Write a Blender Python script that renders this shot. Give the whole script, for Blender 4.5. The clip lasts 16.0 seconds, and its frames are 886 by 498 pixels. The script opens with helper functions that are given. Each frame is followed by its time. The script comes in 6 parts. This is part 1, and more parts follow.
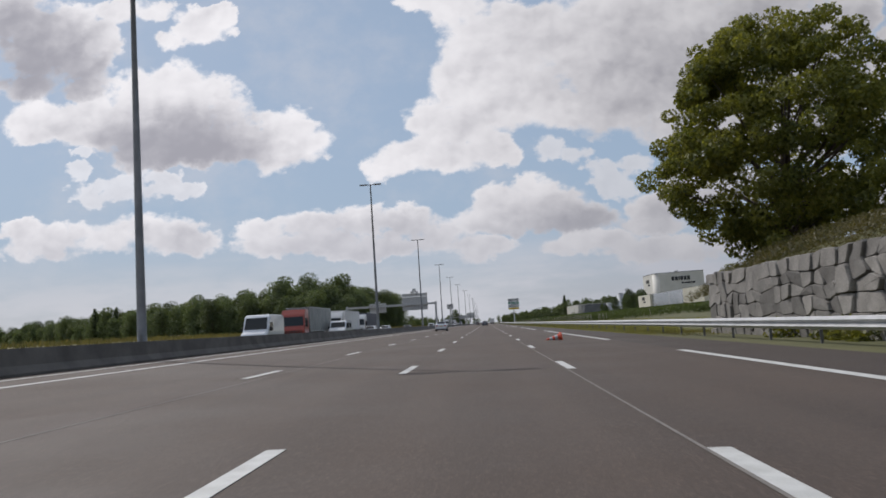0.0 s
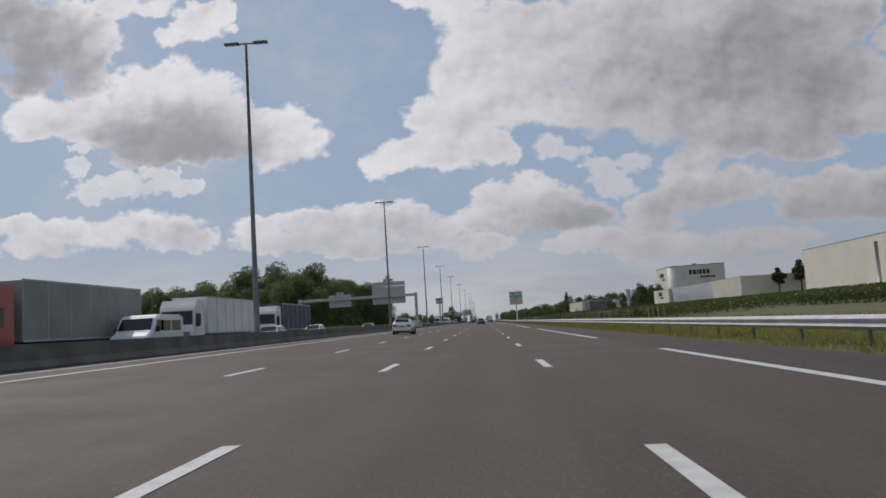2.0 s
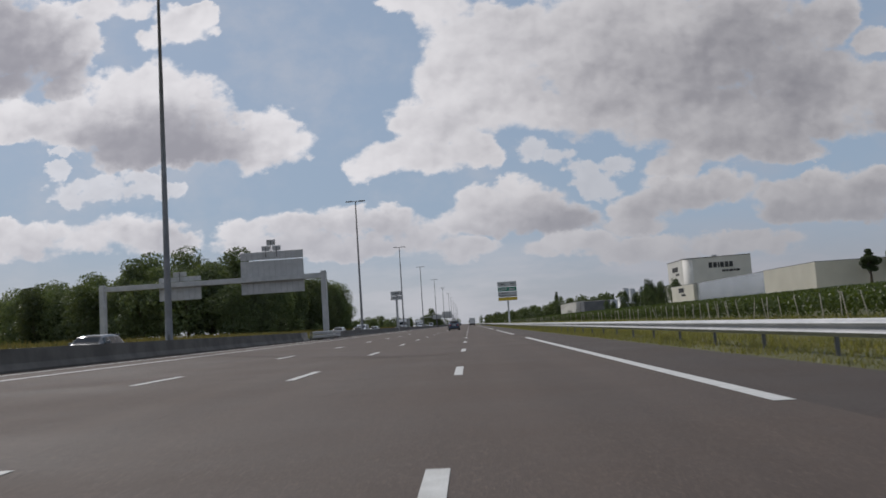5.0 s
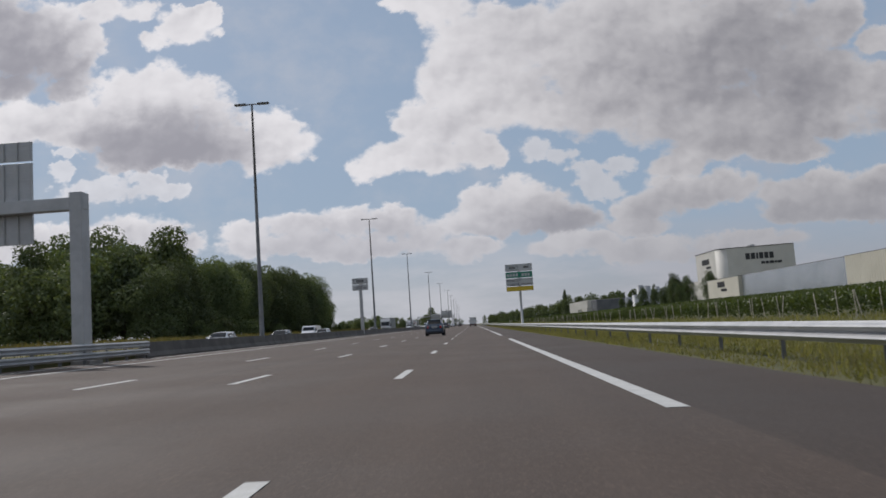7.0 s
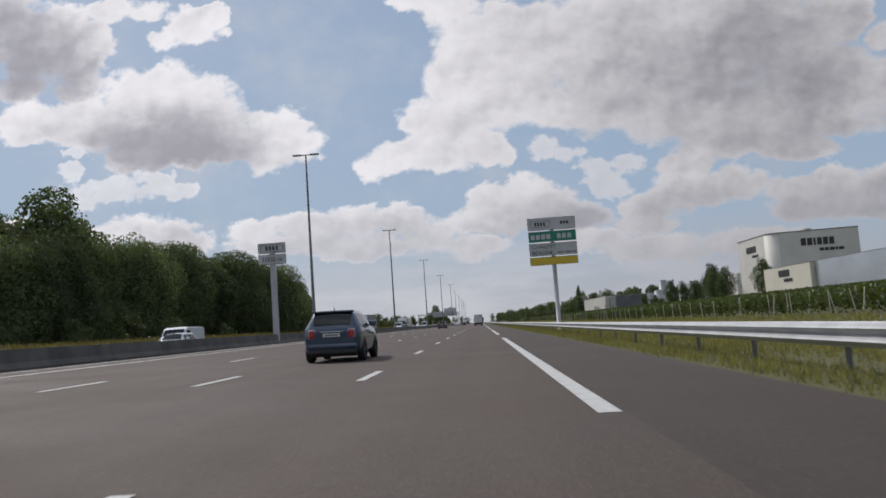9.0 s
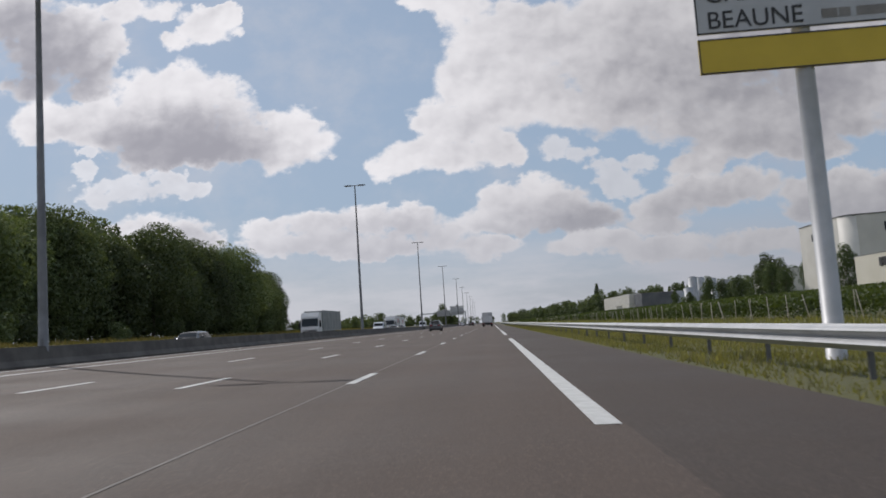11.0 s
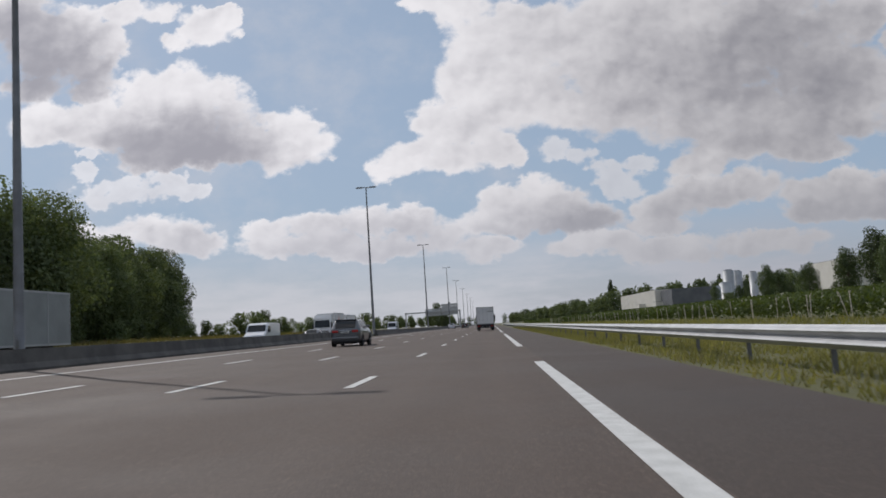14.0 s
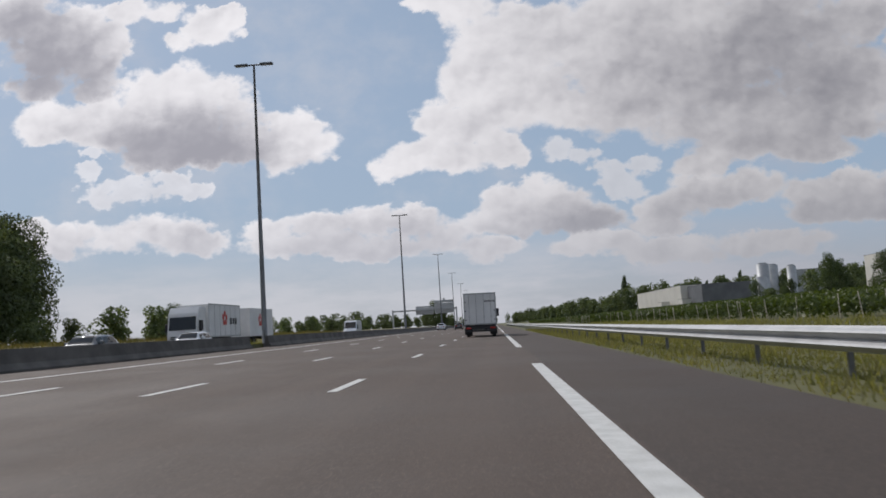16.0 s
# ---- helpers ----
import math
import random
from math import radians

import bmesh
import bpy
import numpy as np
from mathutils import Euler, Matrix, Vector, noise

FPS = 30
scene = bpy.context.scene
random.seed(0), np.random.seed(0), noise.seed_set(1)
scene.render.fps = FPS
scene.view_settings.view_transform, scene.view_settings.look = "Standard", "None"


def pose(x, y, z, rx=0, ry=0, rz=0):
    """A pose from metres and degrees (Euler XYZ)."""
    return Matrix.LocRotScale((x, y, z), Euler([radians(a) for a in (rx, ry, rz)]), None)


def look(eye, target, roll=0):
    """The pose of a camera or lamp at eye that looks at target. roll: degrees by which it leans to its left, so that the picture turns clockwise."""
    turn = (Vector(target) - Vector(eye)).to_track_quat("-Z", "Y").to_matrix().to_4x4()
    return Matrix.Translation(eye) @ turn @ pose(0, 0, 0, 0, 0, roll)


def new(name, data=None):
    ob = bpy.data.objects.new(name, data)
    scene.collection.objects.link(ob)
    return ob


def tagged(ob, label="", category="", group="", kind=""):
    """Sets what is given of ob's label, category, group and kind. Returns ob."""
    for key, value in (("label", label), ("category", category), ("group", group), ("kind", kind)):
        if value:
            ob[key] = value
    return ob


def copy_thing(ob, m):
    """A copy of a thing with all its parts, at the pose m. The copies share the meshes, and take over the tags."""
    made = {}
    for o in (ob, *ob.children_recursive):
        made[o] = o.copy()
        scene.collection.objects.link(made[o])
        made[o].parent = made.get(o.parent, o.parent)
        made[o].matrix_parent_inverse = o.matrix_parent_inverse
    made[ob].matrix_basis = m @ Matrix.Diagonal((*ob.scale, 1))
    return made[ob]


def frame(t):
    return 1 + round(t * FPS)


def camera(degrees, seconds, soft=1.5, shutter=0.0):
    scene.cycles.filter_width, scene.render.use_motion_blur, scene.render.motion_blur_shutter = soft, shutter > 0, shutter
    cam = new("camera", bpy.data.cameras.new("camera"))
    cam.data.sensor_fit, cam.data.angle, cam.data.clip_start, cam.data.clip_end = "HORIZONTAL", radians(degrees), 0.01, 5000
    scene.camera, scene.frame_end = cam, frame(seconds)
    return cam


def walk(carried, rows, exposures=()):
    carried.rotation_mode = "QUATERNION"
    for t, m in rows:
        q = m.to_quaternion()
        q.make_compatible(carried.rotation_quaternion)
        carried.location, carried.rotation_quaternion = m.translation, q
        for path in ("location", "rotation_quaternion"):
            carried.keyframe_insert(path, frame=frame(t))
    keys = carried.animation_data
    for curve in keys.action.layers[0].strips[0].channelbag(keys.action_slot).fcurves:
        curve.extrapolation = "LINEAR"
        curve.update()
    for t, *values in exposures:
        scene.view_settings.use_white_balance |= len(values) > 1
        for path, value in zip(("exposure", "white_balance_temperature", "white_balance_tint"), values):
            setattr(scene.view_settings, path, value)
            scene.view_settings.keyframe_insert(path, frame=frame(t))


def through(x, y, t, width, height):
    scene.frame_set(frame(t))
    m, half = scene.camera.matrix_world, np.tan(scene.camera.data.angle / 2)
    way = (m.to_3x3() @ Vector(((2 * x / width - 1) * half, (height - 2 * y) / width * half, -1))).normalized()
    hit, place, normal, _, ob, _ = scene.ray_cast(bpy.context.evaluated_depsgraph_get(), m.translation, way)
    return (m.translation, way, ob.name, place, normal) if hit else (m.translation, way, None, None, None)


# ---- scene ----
# ================= camera and its way =================
# time, x, y, z, heading to the right, pitch, lean to the right
PATH = [
    (0, 1.847, 0.00, 0.989, -2.811, 5.542, 3.72), (0.5, 1.923, 12.93, 0.988, -2.830, 5.562, 3.52),
    (1, 2.010, 25.87, 0.986, -2.782, 5.494, 3.50), (1.5, 2.119, 38.84, 0.984, -2.694, 5.501, 3.52),
    (2, 2.260, 51.85, 0.982, -2.698, 5.363, 3.56), (2.5, 2.442, 64.91, 0.979, -2.520, 5.603, 3.72),
    (3, 2.610, 78.01, 0.975, -2.046, 5.488, 3.60), (3.5, 2.830, 91.13, 0.970, -1.689, 5.490, 3.68),
    (4, 3.120, 104.25, 0.966, -1.392, 5.483, 3.74), (6.5, 4.717, 169.58, 0.939, -1.812, 5.586, 3.92),
    (7, 5.001, 182.61, 0.934, -1.785, 5.554, 3.88), (7.5, 5.263, 195.65, 0.929, -1.828, 5.541, 3.90),
    (8, 5.496, 208.70, 0.925, -1.941, 5.536, 3.96), (8.5, 5.696, 221.78, 0.922, -2.117, 5.600, 3.90),
    (9, 5.856, 234.90, 0.919, -2.357, 5.495, 4.00), (11.5, 6.109, 300.88, 0.914, -3.437, 5.543, 3.74),
    (12, 6.091, 314.00, 0.915, -3.717, 5.455, 3.80), (12.5, 6.066, 327.08, 0.915, -3.786, 5.653, 3.75),
    (13, 6.041, 340.16, 0.916, -3.597, 5.711, 3.72), (13.5, 6.024, 353.24, 0.916, -3.351, 5.674, 3.77),
    (14, 6.023, 366.35, 0.916, -3.161, 5.622, 3.76), (14.5, 6.042, 379.51, 0.916, -3.112, 5.708, 3.79),
    (15, 6.079, 392.71, 0.915, -3.086, 5.676, 3.75), (15.5, 6.128, 405.93, 0.914, -3.213, 5.566, 3.68),
    (16, 6.183, 419.17, 0.913, -3.359, 5.623, 3.62),
]
cam = camera(58.7, 16.0, soft=1.7, shutter=0.08)


def eye_pose(x, y, z, right, pitch, lean):
    d = Vector((math.sin(radians(right)) * math.cos(radians(pitch)),
                math.cos(radians(right)) * math.cos(radians(pitch)), math.sin(radians(pitch))))
    return look((x, y, z), Vector((x, y, z)) + d * 10, -lean)


walk(cam, [(t, eye_pose(*r)) for t, *r in PATH], exposures=[(0.0, 0.05, 6300, 13), (1.0, -0.18, 6300, 13), (7.5, -0.12, 6300, 13), (8.8, 0.0, 6300, 13), (16.0, 0.0, 6300, 13)])

# ================= world and sun =================
SUN_RIGHT, SUN_UP = -42.2, 44.7        # degrees from the road's direction, degrees above the horizon


class Nodes:
    """Short hand to wire node trees."""

    def __init__(self, tree):
        self.t = tree

    def node(self, kind, **props):
        n = self.t.nodes.new(kind)
        for k, v in props.items():
            if k == "op":
                n.operation = v
            elif k == "blend":
                n.blend_type = v
            elif k == "data":
                n.data_type = v
        return n

    def put(self, sock, v):
        if isinstance(v, bpy.types.NodeSocket):
            self.t.links.new(v, sock)
        else:
            sock.default_value = v

    def m(self, op, a, b=None, c=None, clamp=False):
        n = self.node("ShaderNodeMath", op=op)
        n.use_clamp = clamp
        for i, v in enumerate((a, b, c)):
            if v is not None:
                self.put(n.inputs[i], v)
        return n.outputs[0]

    def ramp(self, v, lo, hi, a=0.0, b=1.0, smooth=True):
        n = self.node("ShaderNodeMapRange")
        n.interpolation_type = "SMOOTHSTEP" if smooth else "LINEAR"
        for i, q in enumerate((v, lo, hi, a, b)):
            self.put(n.inputs[i], q)
        return n.outputs[0]

    def mix(self, f, a, b, blend="MIX"):
        n = self.node("ShaderNodeMix", data="RGBA", blend=blend)
        self.put(n.inputs[0], f)
        self.put(n.inputs[6], a)
        self.put(n.inputs[7], b)
        return n.outputs[2]

    def xyz(self, x, y, z):
        n = self.node("ShaderNodeCombineXYZ")
        for i, q in enumerate((x, y, z)):
            self.put(n.inputs[i], q)
        return n.outputs[0]

    def split(self, v):
        n = self.node("ShaderNodeSeparateXYZ")
        self.put(n.inputs[0], v)
        return n.outputs

    def noise(self, vec, scale, detail=4.0, rough=0.55, color=False):
        n = self.node("ShaderNodeTexNoise")
        self.put(n.inputs["Vector"], vec)
        n.inputs["Scale"].default_value = scale
        n.inputs["Detail"].default_value = detail
        n.inputs["Roughness"].default_value = rough
        return n.outputs["Color" if color else "Fac"]


def rgb(r, g, b):
    return (r, g, b, 1.0)


def build_sky():
    world = bpy.data.worlds.new("sky")
    scene.world = world
    world.use_nodes = True
    tree = world.node_tree
    tree.nodes.clear()
    k = Nodes(tree)
    out, bg = k.node("ShaderNodeOutputWorld"), k.node("ShaderNodeBackground")
    tree.links.new(bg.outputs[0], out.inputs[0])
    clear = k.node("ShaderNodeTexSky")
    clear.sky_type, clear.sun_disc = "NISHITA", False
    clear.sun_elevation, clear.sun_rotation = radians(SUN_UP), radians(SUN_RIGHT)
    clear.air_density, clear.dust_density, clear.ozone_density = 1.0, 1.2, 1.5
    way = k.node("ShaderNodeTexCoord").outputs["Generated"]
    x, y, z = k.split(way)
    # flat chart of the sky ahead: sideways and upward slopes
    ahead = k.m("MAXIMUM", y, 0.12)
    u0, v0 = k.m("DIVIDE", x, ahead), k.m("DIVIDE", z, ahead)
    chart = k.xyz(u0, k.m("MULTIPLY", v0, 1.25), 0.0)
    w1 = k.split(k.noise(chart, 9.0, 2.0, 0.5, True))
    w2 = k.split(k.noise(chart, 30.0, 6.0, 0.62, True))

    def warped(base, a, b, amount_a, amount_b):
        s = k.m("MULTIPLY", k.m("SUBTRACT", a, 0.5), amount_a)
        return k.m("ADD", k.m("ADD", base, s), k.m("MULTIPLY", k.m("SUBTRACT", b, 0.5), amount_b))

    u = warped(u0, w1[0], w2[0], 0.045, 0.040)
    v = warped(v0, w1[1], w2[1], 0.035, 0.032)

    def billow(vec, scale, detail):
        n = k.node("ShaderNodeTexVoronoi")
        n.feature = "SMOOTH_F1"
        k.put(n.inputs["Vector"], vec)
        n.inputs["Scale"].default_value, n.inputs["Detail"].default_value = scale, detail
        n.inputs["Roughness"].default_value, n.inputs["Smoothness"].default_value = 0.6, 0.5
        return n.outputs["Distance"]

    bent = k.xyz(k.m("ADD", u0, k.m("MULTIPLY", w2[2], 0.02)), k.m("MULTIPLY", k.m("ADD", v0, k.m("MULTIPLY", w2[0], 0.016)), 1.2), 0.0)
    heads = billow(bent, 24.0, 2.0)
    grain = k.m("SUBTRACT", k.noise(chart, 46.0, 9.0, 0.66), 0.5)
    rough = k.m("ADD", k.m("MULTIPLY", k.m("SUBTRACT", 0.78, heads), 0.62), k.m("MULTIPLY", grain, 0.80))

    # slow swells: compared with the same swell a step nearer the sun they give a bright and a dull side
    def moved(dx, dy):
        n = k.node("ShaderNodeVectorMath", op="ADD")
        k.put(n.inputs[0], bent)
        n.inputs[1].default_value = (dx, dy, 0.0)
        return n.outputs[0]

    relief = k.m("SUBTRACT", k.noise(moved(-0.012, 0.020), 11.0, 4.0, 0.5), k.noise(bent, 11.0, 4.0, 0.5))
    tuft = k.m("SUBTRACT", billow(moved(-0.006, 0.012), 24.0, 2.0), heads)
    patchy = k.m("SUBTRACT", k.noise(chart, 5.5, 5.0, 0.55), 0.5)
    front = k.m("MULTIPLY", k.ramp(y, 0.55, 0.72), k.ramp(v0, 0.66, 0.54))
    blue = k.mix(k.ramp(z, 0.0, 0.34, 0.90, 0.72), clear.outputs[0], k.mix(k.ramp(z, 0.02, 0.14), k.mix(k.ramp(u0, -0.1, 0.4), rgb(5.1, 5.5, 6.0), rgb(4.2, 4.5, 5.0)), rgb(3.9, 5.0, 6.2)))
    # thin streaks near the horizon and veils between the heaps
    low = k.xyz(u0, k.m("MULTIPLY", v0, 4.0), 7.0)
    streaks = k.m("MULTIPLY", k.ramp(k.noise(low, 5.0, 6.0, 0.6), 0.34, 0.62), k.ramp(v0, 0.14, 0.04))
    veil = k.m("MULTIPLY", k.ramp(k.noise(chart, 6.0, 8.0, 0.62), 0.42, 0.74), 0.45)
    state = [k.mix(k.m("MAXIMUM", k.m("MULTIPLY", streaks, 0.75), veil), blue, k.mix(k.ramp(u0, -0.1, 0.4), rgb(6.9, 6.95, 7.2), rgb(5.1, 5.15, 5.5)))]
    away = k.ramp(u0, -0.22, 0.42, 1.0, 0.68)
    WHITE, GREY, HAZE = rgb(10.3, 10.1, 10.0), rgb(4.3, 4.25, 4.6), rgb(6.1, 6.2, 6.55)

    def cover_with(cover, deep):
        cloud = k.mix(deep, WHITE, GREY)
        cloud = k.mix(k.ramp(v0, 0.20, 0.02, 0.0, 0.72), cloud, HAZE)
        cloud = k.mix(1.0, cloud, k.xyz(away, away, away), "MULTIPLY")
        state[0] = k.mix(cover, state[0], cloud)

    def heap(*puffs, ragged=1.0, weight=1.0, dense=1.0):
        """One cloud: round puffs (sideways, up, half width, half height, weight of the shaded core)."""
        field, shade = None, None
        for cu, cv, a, b, dark in puffs:
            du = k.m("MULTIPLY", k.m("SUBTRACT", u, cu), 1.0 / a)
            dv = k.m("MULTIPLY", k.m("SUBTRACT", v, cv), 1.0 / b)
            du2 = k.m("MULTIPLY", du, du)
            f = k.m("SUBTRACT", 1.0, k.m("MULTIPLY_ADD", dv, dv, du2))
            lower = k.m("ADD", dv, 0.40)
            g = k.m("MULTIPLY", k.m("SUBTRACT", 1.0, k.m("MULTIPLY", k.m("MULTIPLY_ADD", lower, lower, du2), 0.55)), dark)
            field = f if field is None else k.m("SMOOTH_MAX", field, f, 0.6)
            shade = g if shade is None else k.m("SMOOTH_MAX", shade, g, 0.8)
        body = k.m("MULTIPLY_ADD", rough, ragged, field)
        cover = k.m("MULTIPLY", k.ramp(body, -0.10, k.ramp(k.m("ADD", patchy, relief), -0.25, 0.30, 0.62, 0.16)), k.m("MULTIPLY", front, dense))
        deep = k.m("ADD", k.m("MULTIPLY", shade, weight), k.m("ADD", k.m("MULTIPLY", relief, 1.6), k.m("ADD", k.m("MULTIPLY", tuft, 0.30), k.m("MULTIPLY", patchy, 1.15))))
        deep = k.m("MULTIPLY", k.ramp(deep, -0.20, 1.75), k.ramp(field, -0.25, 0.75, 0.15, 1.0))
        cover_with(cover, deep)

    # broken cloud over the rest of the sky
    high = k.m("ADD", k.m("MAXIMUM", z, 0.0), 0.18)
    plane = k.xyz(k.m("DIVIDE", x, high), k.m("DIVIDE", y, high), 3.0)
    far_field = k.m("MULTIPLY", k.m("SUBTRACT", k.noise(plane, 1.1, 7.0, 0.58), 0.56), 6.0)
    cover_with(k.m("MULTIPLY", k.ramp(far_field, -0.3, 0.35), k.m("SUBTRACT", 1.0, front)), k.ramp(far_field, 0.0, 2.4))
    # low heaps in the haze, furthest off
    heap(
        (-0.563, 0.145, 0.079, 0.028, 0.7), (-0.421, 0.146, 0.077, 0.028, 0.9), (-0.377, 0.134, 0.050, 0.022, 0.6),
        (-0.489, 0.138, 0.050, 0.022, 0.5), (-0.593, 0.164, 0.042, 0.018, 0.5), (-0.281, 0.136, 0.038, 0.020, 0.4),
        (-0.222, 0.139, 0.050, 0.023, 0.7), (-0.163, 0.138, 0.058, 0.025, 0.9), (-0.098, 0.135, 0.053, 0.027, 0.9),
        (-0.048, 0.119, 0.050, 0.025, 0.7), (-0.238, 0.114, 0.092, 0.018, 0.8), (-0.107, 0.103, 0.108, 0.018, 0.8),
        (0.001, 0.095, 0.058, 0.018, 0.6), (0.130, 0.093, 0.075, 0.017, 0.4), (0.229, 0.079, 0.100, 0.018, 0.5), (0.356, 0.077, 0.092, 0.017, 0.5), ragged=1.2)
    # heap over the road's end and the belt on the right
    heap(
        (0.068, 0.165, 0.043, 0.028, 0.2), (0.030, 0.150, 0.047, 0.028, 0.4), (0.084, 0.143, 0.058, 0.030, 0.8), (0.126, 0.124, 0.055, 0.025, 1.5),
        (-0.003, 0.132, 0.037, 0.023, 0.4), (0.054, 0.124, 0.075, 0.020, 1.0), (0.227, 0.133, 0.043, 0.025, 0.7), (0.271, 0.145, 0.058, 0.030, 0.9),
        (0.328, 0.151, 0.062, 0.025, 0.7), (0.217, 0.109, 0.050, 0.015, 0.4), (0.411, 0.134, 0.047, 0.027, 0.6), (0.468, 0.137, 0.067, 0.032, 0.9),
        (0.522, 0.144, 0.050, 0.030, 0.8), (0.437, 0.113, 0.067, 0.022, 1.0), (0.507, 0.108, 0.058, 0.023, 1.0), ragged=1.0)
    # broken scraps
    heap(
        (0.094, 0.222, 0.028, 0.022, 0.4), (0.140, 0.211, 0.028, 0.017, 0.2), (0.156, 0.184, 0.032, 0.028, 0.4), (0.183, 0.162, 0.033, 0.022, 0.5),
        (0.204, 0.194, 0.025, 0.015, 0.2), (-0.457, 0.205, 0.083, 0.025, 0.8), (-0.428, 0.217, 0.043, 0.020, 0.3),
        (-0.390, 0.201, 0.033, 0.017, 0.3), (-0.502, 0.198, 0.037, 0.015, 0.3), (-0.522, 0.237, 0.020, 0.015, 0.1),
        (-0.522, 0.262, 0.018, 0.010, 0.1), ragged=2.1, weight=0.5, dense=0.72)
    # the heap on the left
    heap(
        (-0.389, 0.334, 0.060, 0.043, 0.1), (-0.435, 0.330, 0.055, 0.038, 0.2), (-0.355, 0.322, 0.052, 0.042, 0.3),
        (-0.326, 0.294, 0.047, 0.037, 0.8), (-0.387, 0.284, 0.108, 0.043, 1.5), (-0.444, 0.281, 0.075, 0.037, 1.2),
        (-0.350, 0.253, 0.092, 0.028, 1.6), (-0.241, 0.273, 0.047, 0.035, 0.3), (-0.216, 0.248, 0.042, 0.030, 0.4),
        (-0.258, 0.238, 0.047, 0.027, 0.6), (-0.294, 0.262, 0.033, 0.028, 0.8), (-0.568, 0.317, 0.060, 0.028, 0.2),
        (-0.523, 0.297, 0.055, 0.025, 0.5), (-0.591, 0.300, 0.047, 0.023, 0.3), (-0.492, 0.319, 0.045, 0.033, 0.3),
        (-0.418, 0.248, 0.067, 0.022, 1.2), ragged=1.1)
    # the dark bank high on the left
    heap(
        (-0.574, 0.403, 0.083, 0.048, 1.7), (-0.521, 0.383, 0.053, 0.037, 1.2), (-0.604, 0.452, 0.075, 0.050, 1.4),
        (-0.535, 0.434, 0.050, 0.033, 0.9), (-0.482, 0.411, 0.033, 0.030, 0.4), (-0.514, 0.351, 0.050, 0.020, 0.5),
        (-0.590, 0.357, 0.058, 0.023, 0.8), (-0.352, 0.414, 0.040, 0.023, 0.1), (-0.394, 0.402, 0.028, 0.015, 0.1),
        (-0.321, 0.422, 0.022, 0.020, 0.1), (-0.458, 0.448, 0.050, 0.022, 0.3), (-0.412, 0.438, 0.033, 0.017, 0.1), ragged=1.3)
    # the wide sheet on the right
    heap(
        (-0.085, 0.222, 0.047, 0.028, 0.3), (-0.115, 0.210, 0.033, 0.018, 0.1), (-0.034, 0.212, 0.058, 0.025, 0.5),
        (0.018, 0.225, 0.042, 0.030, 0.5), (-0.056, 0.273, 0.038, 0.032, 0.1), (-0.024, 0.263, 0.050, 0.042, 0.5),
        (-0.058, 0.236, 0.033, 0.025, 0.3), (-0.013, 0.311, 0.042, 0.050, 0.2), (0.005, 0.363, 0.047, 0.050, 0.2),
        (-0.006, 0.414, 0.050, 0.038, 0.2), (-0.061, 0.424, 0.033, 0.015, 0.0), (0.052, 0.298, 0.075, 0.058, 0.5), (0.065, 0.373, 0.083, 0.058, 0.6),
        (0.151, 0.343, 0.108, 0.075, 0.9), (0.123, 0.270, 0.075, 0.030, 0.6), (0.220, 0.376, 0.125, 0.067, 0.9), (0.180, 0.258, 0.083, 0.033, 0.9),
        (0.256, 0.290, 0.100, 0.075, 1.3), (0.325, 0.337, 0.116, 0.075, 1.4), (0.265, 0.233, 0.075, 0.028, 1.0), (0.385, 0.354, 0.116, 0.067, 1.7),
        (0.346, 0.253, 0.075, 0.042, 0.5), (0.312, 0.198, 0.067, 0.028, 0.7), (0.274, 0.185, 0.042, 0.023, 0.5), (0.444, 0.297, 0.092, 0.058, 1.5),
        (0.384, 0.213, 0.083, 0.033, 1.1), (0.418, 0.194, 0.058, 0.023, 0.8), (0.451, 0.234, 0.092, 0.033, 1.3), (0.518, 0.261, 0.067, 0.042, 1.2),
        (0.494, 0.360, 0.050, 0.042, 1.2), (0.539, 0.323, 0.025, 0.020, 0.2), (0.564, 0.236, 0.067, 0.042, 1.2), ragged=0.9, weight=0.72)
    k.put(bg.inputs[0], state[0])
    bg.inputs[1].default_value = 0.085


build_sky()
sun = new("sun", bpy.data.lights.new("sun", "SUN"))
sun.data.energy, sun.data.angle, sun.data.color = 2.6, radians(0.6), (1.0, 0.95, 0.88)
sun_way = Vector((math.sin(radians(SUN_RIGHT)) * math.cos(radians(SUN_UP)),
                  math.cos(radians(SUN_RIGHT)) * math.cos(radians(SUN_UP)), math.sin(radians(SUN_UP))))
sun.matrix_world = look(sun_way * 300, (0, 0, 0))

